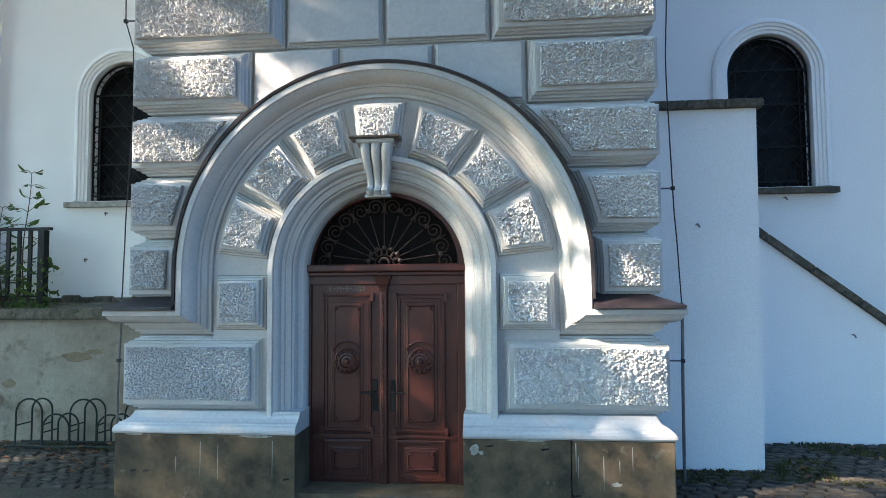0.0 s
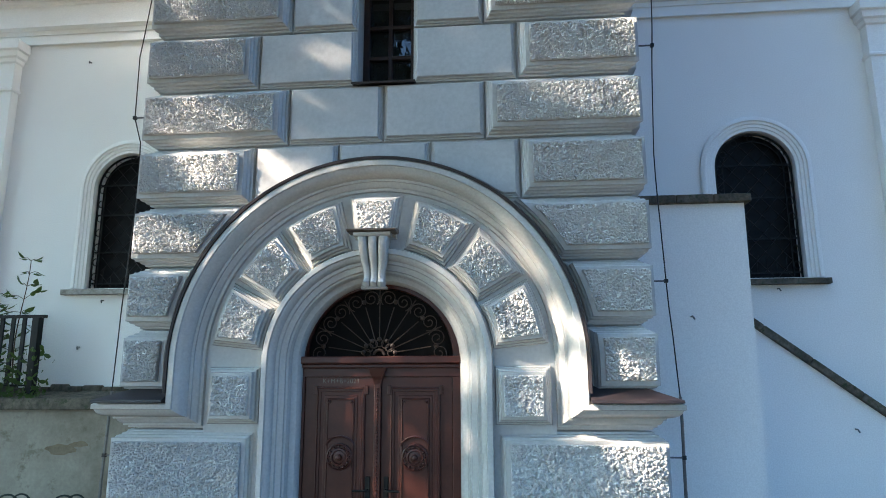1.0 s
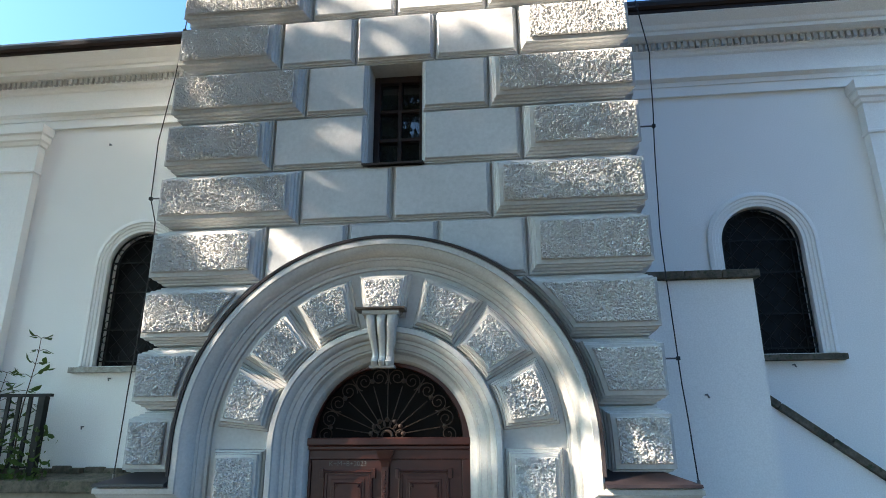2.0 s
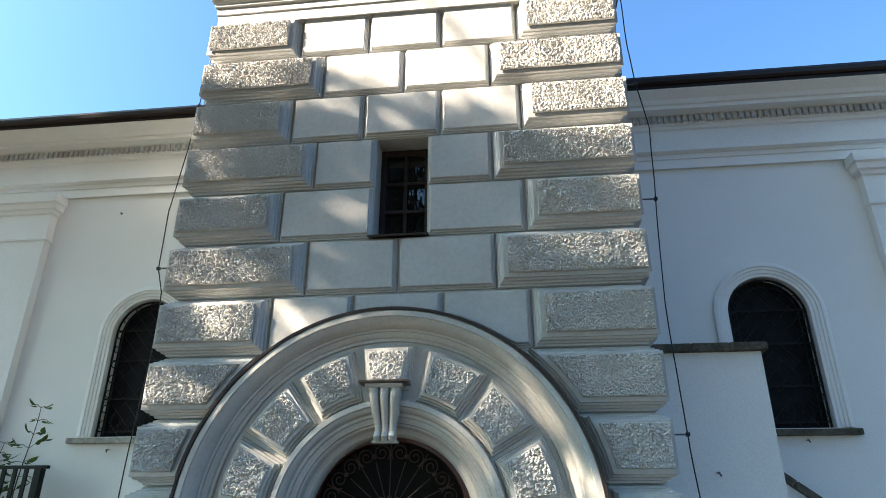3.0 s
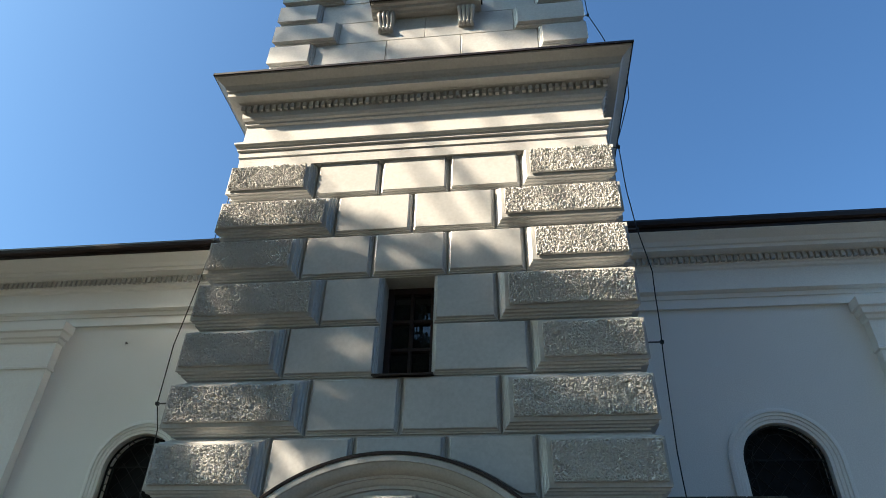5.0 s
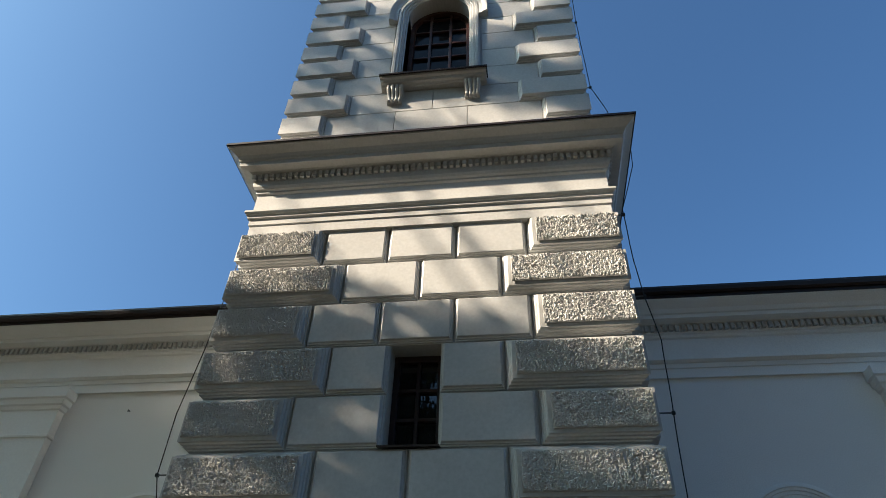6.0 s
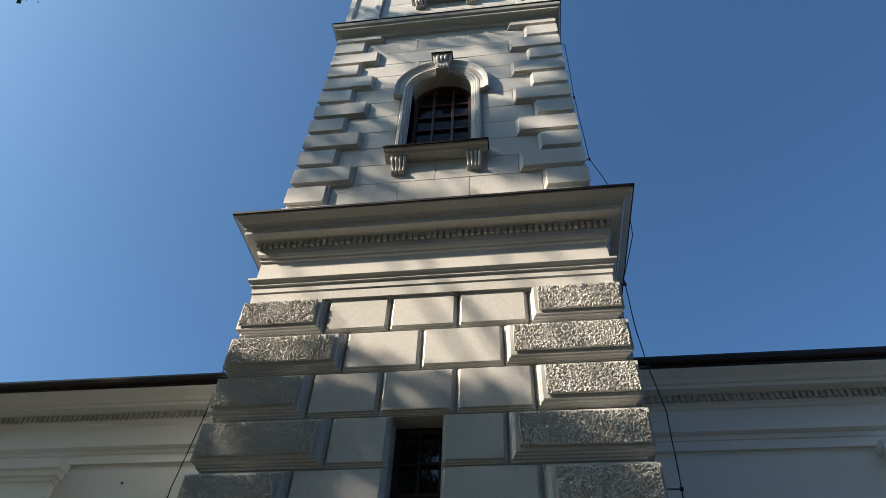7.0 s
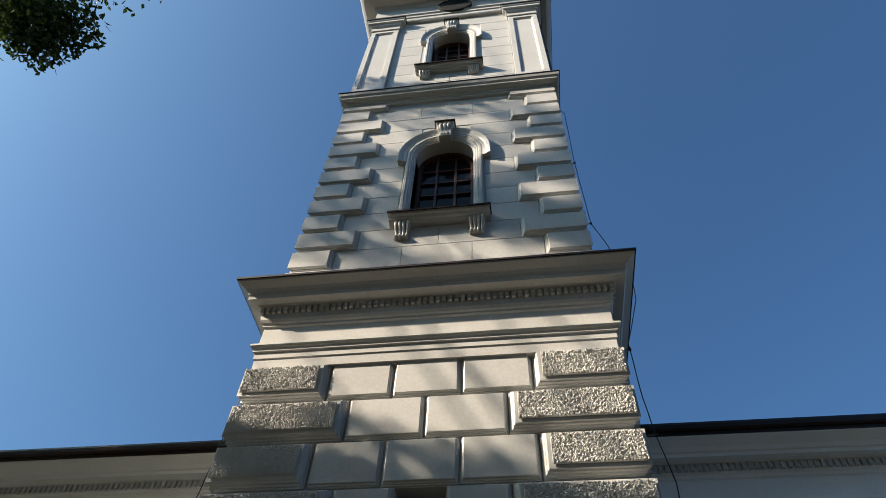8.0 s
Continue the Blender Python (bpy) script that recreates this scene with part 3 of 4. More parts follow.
# ---- arched tower windows ----
def tower_window(label, cx, z_sill, zc, r, half_sill, ear_foot):
    w = thing("arched_window", label, "window", (cx, 0.1, z_sill), "tower windows")
    part("surround", arch_sweep(B(), [(r + 0.18, 0.105), (r + 0.18, 0.03), (r + 0.16, 0.01), (r + 0.12, 0.01), (r + 0.11, 0.03), (r + 0.075, 0.03), (r + 0.065, 0.055), (r + 0.03, 0.06), (r + 0.02, 0.085), (r, 0.09), (r, 0.42), (r + 0.1, 0.42)], cx, zc, z_sill + 0.05, 32), PAINT, w, "", "angle")
    part("hood", arch_sweep(B(), [(r + 0.18, 0.105), (r + 0.18, 0.01), (r + 0.24, 0.0), (r + 0.27, -0.025), (r + 0.33, -0.045), (r + 0.345, -0.03), (r + 0.345, 0.105)], cx, zc, ear_foot, 32), PAINT, w, "", "angle")
    bm = B()
    loft(bm, [[(cx - a, 0.10, z), (cx - a, y, z), (cx + a, y, z), (cx + a, 0.10, z)] for a, y, z in ((0.12, -0.08, zc + r - 0.05), (0.13, -0.09, zc + r + 0.1), (0.17, -0.13, zc + r + 0.34), (0.19, -0.16, zc + r + 0.38))])
    part("keystone", bm, PAINT, w)
    console(w, cx, zc + r + 0.32, zc + r - 0.03, 0.25, 0.19, 0.0, -0.17, 3, PAINT)
    bm = B()
    loft(bm, [[(cx - a, 0.10, z), (cx - a, y, z), (cx + a, y, z), (cx + a, 0.10, z)] for a, y, z in ((0.205, -0.19, zc + r + 0.382), (0.215, -0.20, zc + r + 0.39), (0.19, -0.17, zc + r + 0.43))])
    part("keystone_cap", bm, SHEET, w, "dark metal cap")
    z = z_sill
    part("sill", along_x(B(), [(0.10, z - 0.15), (0.0, z - 0.15), (-0.03, z - 0.12), (-0.07, z - 0.11), (-0.09, z - 0.065), (-0.13, z - 0.05), (-0.14, z - 0.01), (0.10, z - 0.01)], cx - half_sill + 0.02, cx + half_sill - 0.02), PAINT, w)
    part("sill_cover", along_x(B(), [(0.45, z + 0.05), (-0.16, z - 0.008), (-0.175, z - 0.03), (-0.18, z - 0.005), (-0.17, z + 0.012), (0.45, z + 0.08)], cx - half_sill, cx + half_sill), SHEET, w, "dark metal sill cover")
    for s in (-1, 1):
        console(w, cx + s * (half_sill - 0.25), z - 0.14, z - (0.50 if r > 0.52 else 0.42), 0.28, 0.24, 0.10, -0.06, 4, PAINT)
    n = 20
    pane = [(cx - r, z + 0.05)] + [(cx - r * math.cos(math.pi * i / n), zc + r * math.sin(math.pi * i / n)) for i in range(n + 1)] + [(cx + r, z + 0.05)]
    bm = B()
    loft(bm, [[(x, 0.44, zz) for x, zz in pane], [(x, 0.45, zz) for x, zz in pane]])
    part("glass", bm, GLASS, w)
    part("window_frame", arch_sweep(B(), [(r, 0.36), (r - 0.07, 0.36), (r - 0.08, 0.40), (r - 0.08, 0.438), (r, 0.438)], cx, zc, z + 0.05, 24), WINWOOD, w, "dark red-brown wooden frame")
    for x in (-r / 3, r / 3):
        bm = B()
        box(bm, cx + x - 0.025, cx + x + 0.025, 0.385, 0.438, z + 0.06, zc + math.sqrt(r * r - x * x) - 0.02, 0.006)
        part("glazing_bar", bm, WINWOOD, w)
    k = z + 0.40
    while k < zc + r * 0.75:
        hw = r if k < zc else math.sqrt(max(0.01, r * r - (k - zc) ** 2))
        bm = B()
        box(bm, cx - hw + 0.02, cx + hw - 0.02, 0.39, 0.436, k - 0.02, k + 0.02, 0.006)
        part("glazing_bar", bm, WINWOOD, w)
        k += 0.42
    return w


tower_window("arched window with moulded surround and red-brown glazing bars", 0.01, 10.97, 13.14, 0.56, 0.87, 12.90)
tower_window("arched belfry window high on the tower with bracketed sill", -0.02, 17.36, 19.5, 0.50, 0.85, 19.30)

# small square-headed window of the lower stage
w1 = thing("small_window", "small dark window with red-brown wooden glazing bars", "window", (-0.01, 0.45, 4.87))
bm = B()
box(bm, -0.30, 0.27, 0.445, 0.455, 4.86, 6.06)
part("glass", bm, BRIGHTGLASS, w1)
for x0, x1, z0, z1 in ((-0.30, -0.235, 4.86, 6.06), (0.205, 0.27, 4.86, 6.06), (-0.235, 0.205, 4.86, 4.93), (-0.235, 0.205, 5.98, 6.06)):
    bm = B()
    box(bm, x0, x1, 0.38, 0.444, z0, z1, 0.006)
    part("frame_bar", bm, WINWOOD_SHADED, w1)
for x0, x1, z0, z1 in ((-0.035, 0.005, 4.93, 5.98), (-0.235, 0.205, 5.26, 5.30), (-0.235, 0.205, 5.61, 5.65)):
    bm = B()
    box(bm, x0, x1, 0.39 + (0.002 if x1 - x0 > 0.1 else 0), 0.442, z0, z1, 0.006)
    part("glazing_bar", bm, WINWOOD_SHADED, w1)
part("sill_cover", along_x(B(), [(0.44, 4.885), (0.06, 4.845), (0.03, 4.83), (0.025, 4.85), (0.44, 4.90)], -0.335, 0.30), SHEET, w1, "dark metal sill cover")

# ---- second cornice and belfry stage ----
part("second_cornice", around(B(), [(0.0, 15.56), (0.03, 15.58), (0.035, 15.63), (0.06, 15.65), (0.07, 15.69), (0.13, 15.72), (0.19, 15.74), (0.19, 15.81), (0.23, 15.84), (0.25, 15.90), (0.25, 15.93)], 2.27, 0.05, 5.1), PAINT, tower)
part("cornice_roof", around(B(), [(0.25, 15.932), (0.27, 15.935), (0.27, 15.955), (-0.05, 16.08)], 2.27, 0.05, 5.1), SHEET, tower, "dark sheet metal cornice covering")
for side in (-1, 1):
    x0, x1 = (1.58, 2.38) if side > 0 else (-2.38, -1.58)
    bm = B()
    for a, yy, z0, z1 in ((0.05, -0.04, 16.05, 16.35), (0.02, -0.015, 16.35, 16.45)):
        box(bm, x0 - a, x1 + a, yy, 0.9, z0, z1, 0.008)
    pil = part("pilaster", bm, PAINT, tower)
    bm = B()
    relief(bm, rect(x0, x1, 16.45, 20.55), [(0.0, 0.10), (0.0, 0.02), (0.004, 0.0), (0.13, 0.0), (0.14, 0.02), (0.165, 0.022), (0.175, 0.05)])
    box(bm, *sorted((side * 2.0, side * 2.379)), 0.06, 0.9, 16.45, 20.55)
    part("pilaster_shaft", bm, PAINT, tower)
    bm = B()
    xa, xb = sorted((x0, x1))
    loft(bm, [[(xa - d, 0.9, z), (xa - d, -d, z), (xb + d, -d, z), (xb + d, 0.9, z)] for d, z in ((0.0, 20.55), (0.03, 20.57), (0.03, 20.62), (0.01, 20.64), (0.01, 20.82), (0.06, 20.87), (0.07, 20.93), (0.13, 20.97), (0.13, 21.06), (0.16, 21.10), (0.16, 21.15), (0.0, 21.16))])
    part("pilaster_capital", bm, PAINT, tower)
    bm = B()
    loft(bm, [[(xa - d, 0.9, z), (xa - d, -d, z), (xb + d, -d, z), (xb + d, 0.9, z)] for d, z in ((0.17, 21.150), (0.185, 21.155), (0.185, 21.185), (0.02, 21.25))])
    part("capital_cover", bm, SHEET, tower, "dark sheet metal capital covering")
for k in range(8):
    z = 16.1 + k * 0.63
    for a, b in ((-1.57, -0.8), (0.78, 1.57)) if 17.2 < z < 19.9 else ((-1.57, 0.0), (0.0, 1.57)):
        part("stone_panel", relief(B(), rect(a, b, z, z + 0.63), F_STEPS), PAINT, tower)
part("top_entablature", around(B(), [(0.0, 21.16), (0.02, 21.2), (0.02, 21.36), (0.05, 21.38), (0.05, 21.50), (0.09, 21.54), (0.03, 21.56), (0.03, 22.3), (0.09, 22.36), (0.14, 22.45), (0.44, 22.48), (0.44, 22.62), (0.54, 22.72), (0.61, 22.82), (0.61, 22.86)], 2.38, 0.0, 5.2), PAINT, tower)
part("tower_roof", around(B(), [(0.62, 22.862), (0.63, 22.9), (-0.9, 24.6), (-1.9, 29.0), (-2.3, 33.0)], 2.38, 0.0, 4.76), SHEET, tower, "dark sheet metal spire")
dial = B()
loft(dial, [[(0.03 + r * math.cos(2 * math.pi * i / 40), y, 21.95 + r * math.sin(2 * math.pi * i / 40)) for i in range(40)] for r, y in ((0.52, 0.0), (0.52, -0.11), (0.47, -0.12), (0.45, -0.10), (0.44, -0.102))])
part("clock_dial", dial, BLACK, tower, "round dark clock dial")

# ---- nave ----
nave = thing("church_nave", "white painted church nave with pilasters and dentil cornice", "church", (0, 6, 0))


def nave_side(side):
    up = 0.07 if side < 0 else 0.0
    cx = 4.405 if side > 0 else -4.145
    xo = 16.0 * side
    bm = B()
    a, b = sorted((side * X_SIDE, side * 6.4))
    arched_wall(bm, a, b, 2.5, 3.1, 0.0, 7.6, cx, 4.61, 0.505, 3.17)
    part("wall", bm, WHITE, nave)
    bm = B()
    box(bm, *sorted((side * 6.4, xo)), 2.5, 3.1, 0.0, 7.7)
    part("wall", bm, WHITE, nave)
    bm = B()
    box(bm, *sorted((xo, xo - side * 0.6)), 3.1, 12, 0.0, 7.6)
    part("end_wall", bm, WHITE, nave)
    xa, xb = sorted((side * X_SIDE, xo))
    prof = [(2.6, 6.79), (2.45, 6.79), (2.45, 6.925), (2.43, 6.935), (2.43, 7.0), (2.40, 7.01), (2.365, 7.035), (2.365, 7.06), (2.44, 7.075), (2.46, 7.095), (2.46, 7.42), (2.43, 7.44), (2.42, 7.475), (2.39, 7.49), (2.385, 7.61), (2.33, 7.615), (2.32, 7.625), (2.20, 7.635), (2.20, 7.690), (2.17, 7.701), (2.14, 7.756), (2.06, 7.822), (2.03, 7.85), (2.03, 7.910), (2.6, 7.910)]
    prof = [(y, z + up) for y, z in prof]
    part("cornice", along_x(B(), prof, xa, xb), WHITE, nave)
    eave = [(2.6, 7.912), (2.05, 7.912), (2.045, 7.872), (2.02, 7.872), (2.015, 7.925), (1.985, 7.920), (1.95, 7.945), (1.94, 8.000), (1.95, 8.040), (1.98, 8.050), (2.0, 8.030), (2.6, 8.080)]
    part("gutter", along_x(B(), [(y, z + up) for y, z in eave], xa, xb), GUTTER, nave, "dark brown sheet metal gutter")
    part("roof", along_x(B(), [(y, z + up) for y, z in ((2.0, 8.040), (6.9, 9.810), (12, 8.040), (12, 7.970), (2.0, 8.010))], xa, xb), GUTTER, nave, "dark sheet metal roof")
    pa, pb = sorted((side * (5.92 if side > 0 else 6.0), side * 6.95))
    bm = B()
    box(bm, pa, pb, 2.36, 2.499, 1.0, 6.3, 0.006)
    part("pilaster", bm, WHITE, nave)
    bm = B()
    loft(bm, [[(pa - d, 2.499, z), (pa - d, 2.36 - d, z), (pb + d, 2.36 - d, z), (pb + d, 2.499, z)] for d, z in ((0.0, 6.02 + up), (0.025, 6.03 + up), (0.03, 6.06 + up), (0.005, 6.08 + up), (0.005, 6.46 + up), (0.03, 6.48 + up), (0.04, 6.53 + up), (0.07, 6.55 + up), (0.08, 6.63 + up), (0.11, 6.65 + up), (0.11, 6.785 + up))])
    part("capital", bm, WHITE, nave)
    x = side * 2.5
    while abs(x) < 8.9:
        ob = dentil(x, 2.335, 7.512 + up, 0, nave)
        x += side * 0.088
    w = thing("nave_window", "tall round-headed leaded window behind an iron grille", "window", (cx, 2.7, 3.17), "nave windows")
    part("surround", arch_sweep(B(), [(0.690, 2.51), (0.690, 2.465), (0.660, 2.45), (0.635, 2.45), (0.625, 2.465), (0.595, 2.465), (0.585, 2.48), (0.550, 2.48), (0.540, 2.492), (0.505, 2.494), (0.503, 2.72), (0.570, 2.72)], cx, 4.61, 3.17, 32), WHITE, w, "", "angle")
    part("sill", along_x(B(), [(2.78, 3.175), (2.40, 3.15), (2.40, 3.08), (2.52, 3.08), (2.78, 3.12)], cx - 0.78, cx + 0.74), COPING if side > 0 else OLDPAINT, w, "weathered stone sill")
    n = 20
    pane = [(cx - 0.505, 3.17)] + [(cx - 0.505 * math.cos(math.pi * i / n), 4.61 + 0.505 * math.sin(math.pi * i / n)) for i in range(n + 1)] + [(cx + 0.505, 3.17)]
    bm = B()
    loft(bm, [[(x, 2.70, zz) for x, zz in pane], [(x, 2.71, zz) for x, zz in pane]])
    part("glass", bm, LEADED, w)
    def inside(x, z, m=0.03):
        return z > 3.19 and (abs(x - cx) < 0.505 - m if z < 4.61 else math.hypot(x - cx, z - 4.61) < 0.505 - m)

    g = part("grille", arch_sweep(B(), [(0.485, 2.56), (0.465, 2.56), (0.465, 2.58), (0.485, 2.58)], cx, 4.61, 3.18, 28), BLACK, w, "black wrought iron grille")
    part("inner_bar", arch_sweep(B(), [(0.385, 2.565), (0.375, 2.565), (0.375, 2.577), (0.385, 2.577)], cx, 4.61, 3.18, 28), BLACK, g)
    for z in (3.24, 3.68, 4.22, 4.66):
        part("cross_bar", box(B(), cx - 0.465, cx + 0.465, 2.582, 2.60, z, z + 0.02), BLACK, g)
    for k in range(7):
        for s_ in (-1, 1):
            px, pz = cx + s_ * 0.425, 3.34 + k * 0.21
            part("ring", tube(B(), [(px + 0.038 * math.cos(t * 0.5236), 2.57, pz + 0.05 * math.sin(t * 0.5236)) for t in range(13)], 0.007, 6), BLACK, g)
    for k in range(5):
        t = radians(30 + 30 * k)
        px, pz = cx + 0.425 * math.cos(t), 4.61 + 0.425 * math.sin(t)
        part("ring", tube(B(), [(px + 0.04 * math.cos(u * 0.5236), 2.57, pz + 0.04 * math.sin(u * 0.5236)) for u in range(13)], 0.007, 6), BLACK, g)
    for k in range(6):
        x = cx - 0.3 + 0.12 * k
        part("short_bar", tube(B(), [(x, 2.575, 3.25), (x, 2.575, 3.42), (x + 0.03, 2.575, 3.47)], 0.006, 6), BLACK, g)
    for d in (-1, 1):
        for k in range(-3, 12):
            run = [(cx + d * (-0.6 + 0.06 * q), 3.0 + k * 0.24 + 0.066 * q) for q in range(21)]
            run = [q for q in run if inside(*q)]
            if len(run) > 2:
                part("came", tube(B(), [(x, 2.696, z) for x, z in (run[0], run[-1])], 0.005, 4), LEAD, w)
    # black sheet in place of a room; its lack of light is painted
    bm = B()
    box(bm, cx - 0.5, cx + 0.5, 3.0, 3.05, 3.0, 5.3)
    part("black_backing", bm, DARK, w)


nave_side(-1)
nave_side(1)

# ---- buttress and sloping side wall ----
but = thing("buttress", "white painted buttress with dark weathered stone cap", "buttress", (3.0, 1.5, 0))
bm = B()
loft(bm, [[(2.312, 2.499, z), (2.312, 0.97, z), (x, 0.97, z), (x, 2.499, z)] for x, z in ((3.605, 0.05), (3.64, 3.76))])
part("body", bm, WHITE, but)
for a, b in ((2.55, 2.94), (2.944, 3.32), (3.324, 3.70)):
    bm = B()
    box(bm, a, b, 0.91, 2.49, 3.762, 3.85, 0.012)
    part("cap_stone", bm, COPING, but)
sw = thing("sloping_wall", "white painted side wall under a sloping stone coping", "wall", (4.8, 2.2, 0))
bm = B()
loft(bm, [[(x, y, z) for x, z in ((3.6, 0.0), (6.65, 0.0), (6.65, 0.55), (3.6, 2.87))] for y in (2.1, 2.499)])
part("body", bm, WHITE, sw)
_sl = math.atan2(2.87 - 0.55, 6.65 - 3.6)
for i in range(6):
    L = math.hypot(2.32, 3.05) / 6
    bm = B()
    box(bm, 0.004, L - 0.004, 2.05, 2.497, 0.0, 0.085, 0.012)
    bmesh.ops.transform(bm, matrix=Matrix.Translation((3.6 + i * L * math.cos(_sl), 0, 2.875 - i * L * math.sin(_sl))) @ Matrix.Rotation(_sl, 4, "Y"), verts=bm.verts)
    part("coping_stone", bm, COPING, sw)

# ---- terrace wall ----
tw = thing("terrace_wall", "stained old rendered retaining wall with stone coping", "wall", (-6, 2.2, 0))
bm = B()
box(bm, -14, -2.312, 2.0, 2.499, -0.1, 1.57)
part("body", bm, OLDWALL, tw)
_rg = random.Random(9)
for px, pz, rw, rh in ((-4.38, 1.10, 0.22, 0.07), (-4.15, 1.16, 0.13, 0.04), (-5.3, 0.75, 0.10, 0.06), (-3.75, 0.5, 0.06, 0.09)):
    out = [(px + rw * math.cos(t * 0.4488) * _rg.uniform(0.7, 1.15), pz + rh * math.sin(t * 0.4488) * _rg.uniform(0.7, 1.15)) for t in range(14)]
    part("bare_patch", loft(B(), [[(x, y, z) for x, z in out] for y in (2.003, 1.998)]), COPING_PATCH, tw, "brown patch of bare mortar")
x = -2.33
i = 0
while x > -13:
    L = 0.62 + 0.25 * ((i * 37) % 5) / 4
    bm = B()
    loft(bm, [[(x - 0.005, y, z), (x - L, y, z)] + [(x - L, y2, z3), (x - 0.005, y2, z3)] for y, z, y2, z3 in ((1.94, 1.575, 2.497, 1.575), (1.93, 1.60, 2.497, 1.62), (1.935, 1.71, 2.497, 1.79), (1.96, 1.725, 2.497, 1.80))])
    part("coping_stone", bm, COPING, tw)
    x -= L
    i += 1
x = -2.6
while x > -8:
    L = random.uniform(0.10, 0.32)
    bm = B()
    box(bm, x - L, x, 2.36 + random.uniform(-0.02, 0.05), 2.498, 1.76, 1.86 + random.uniform(-0.03, 0.02), 0.02)
    part("rubble_stone", bm, COPING, tw)
    x -= L + 0.01


# ---- door ----
DX, DY = -0.07, 0.30
door = thing("door_1", "closed brown wooden double door with raised panels", "door", (DX, DY, 0.12), kind="structure")


def bx(name, x0, x1, y0, y1, z0, z1, m, parent, bevel=0.006, label=""):
    return part(name, box(B(), x0, x1, y0, y1, z0, z1, bevel), m, parent, label)


bx("transom", DX - 0.83, DX + 0.83, DY - 0.075, DY + 0.06, 2.115, 2.185, DOOR, door, 0.012)
bx("transom_moulding", DX - 0.825, DX + 0.825, DY - 0.045, DY + 0.05, 2.075, 2.115, DOOR, door, 0.01)
bx("frieze", DX - 0.822, DX + 0.822, DY - 0.015, DY + 0.05, 1.995, 2.075, DOOR, door, 0.004)
for s_ in (-1, 1):
    bx("door_frame", *sorted((DX + s_ * 0.83, DX + s_ * 0.70)), DY - 0.02, DY + 0.06, 0.1, 1.995, DOOR, door)
RAISE = [(0.0, 0.0), (0.004, -0.022), (0.016, -0.026), (0.022, -0.012), (0.04, -0.012), (0.048, 0.006), (0.07, 0.008), (0.078, -0.004), (0.085, -0.006)]
for s_ in (-1, 1):
    a, b = sorted((DX + s_ * 0.698, DX + s_ * 0.035))
    leaf = bx("door_leaf", a, b, DY, DY + 0.05, 0.13, 1.993, DOOR, door, 0.004)
    m = (a + b) / 2 - s_ * 0.015
    for z0, z1 in ((0.60, 1.90), (0.16, 0.545)):
        part("panel_frame", relief(B(), rect(m - 0.235, m + 0.235, z0, z1), [(e, DY + y) for e, y in RAISE]), DOOR, leaf)
        part("raised_panel", relief(B(), rect(m - 0.135, m + 0.135, z0 + 0.10, z1 - 0.10), [(0.0, DY - 0.004), (0.004, DY - 0.014), (0.014, DY - 0.018), (0.02, DY - 0.010), (0.03, DY - 0.010)]), DOOR, leaf)
        for ux in (-0.105, 0.105):
            for uz in (z0 + 0.135, z1 - 0.135):
                bm = B()
                bmesh.ops.create_uvsphere(bm, u_segments=8, v_segments=6, radius=0.014)
                bmesh.ops.translate(bm, verts=bm.verts, vec=(m + ux, DY - 0.016, uz))
                part("stud", bm, DOOR, leaf, "", True)
    # ears on the panel frame's top corners
    for ux in (-0.243, 0.243):
        bx("frame_ear", m + ux - 0.018, m + ux + 0.018, DY - 0.03, DY - 0.002, 1.83, 1.915, DOOR, leaf, 0.005)
        bx("frame_ear", m + ux - 0.018, m + ux + 0.018, DY - 0.03, DY - 0.002, 0.585, 0.66, DOOR, leaf, 0.005)
    # roundel
    n = 32
    bm = B()
    loft(bm, [[(m + r * math.cos(2 * math.pi * i / n), DY + y, 1.27 + r * math.sin(2 * math.pi * i / n)) for i in range(n)] for r, y in ((0.125, -0.008), (0.122, -0.035), (0.11, -0.040), (0.10, -0.028), (0.085, -0.028), (0.08, -0.042), (0.065, -0.044), (0.055, -0.03), (0.03, -0.034), (0.022, -0.055), (0.006, -0.06))], cap=(False, True))
    ro = part("roundel", bm, DOOR, leaf, "carved round rosette")
    for i in range(12):
        t = 2 * math.pi * i / 12
        bm = B()
        bmesh.ops.create_uvsphere(bm, u_segments=8, v_segments=5, radius=0.013)
        bmesh.ops.translate(bm, verts=bm.verts, vec=(m + 0.093 * math.cos(t), DY - 0.034, 1.27 + 0.093 * math.sin(t)))
        part("bead", bm, DOOR, ro, "", True)
    arc = [(m + 0.155 * math.cos(radians(t)), DY - 0.018, 1.30 + 0.155 * math.sin(radians(t))) for t in range(30, 151, 10)]
    part("label_moulding", tube(B(), arc, 0.012, 6), DOOR, leaf)
    # handle
    hx = DX + s_ * 0.085
    pl = bx("handle_plate", hx - 0.022, hx + 0.022, DY - 0.012, DY + 0.001, 0.80, 1.10, BLACK, leaf, 0.005, "black iron plate")
    part("door_handle", tube(B(), [(hx, DY - 0.01, 0.985), (hx, DY - 0.055, 0.985), (hx + s_ * 0.02, DY - 0.065, 0.985), (hx + s_ * 0.13, DY - 0.06, 0.982)], 0.011, 8), BLACK, pl, "black lever")
bx("kick_strip", DX - 0.69, DX - 0.04, DY - 0.02, DY - 0.001, 0.555, 0.59, DOOR, door)
bx("kick_strip", DX + 0.04, DX + 0.69, DY - 0.02, DY - 0.001, 0.555, 0.59, DOOR, door)
post = bx("meeting_post", DX - 0.034, DX + 0.034, DY - 0.035, DY + 0.049, 0.13, 1.99, DOOR, door, 0.01)
bm = B()
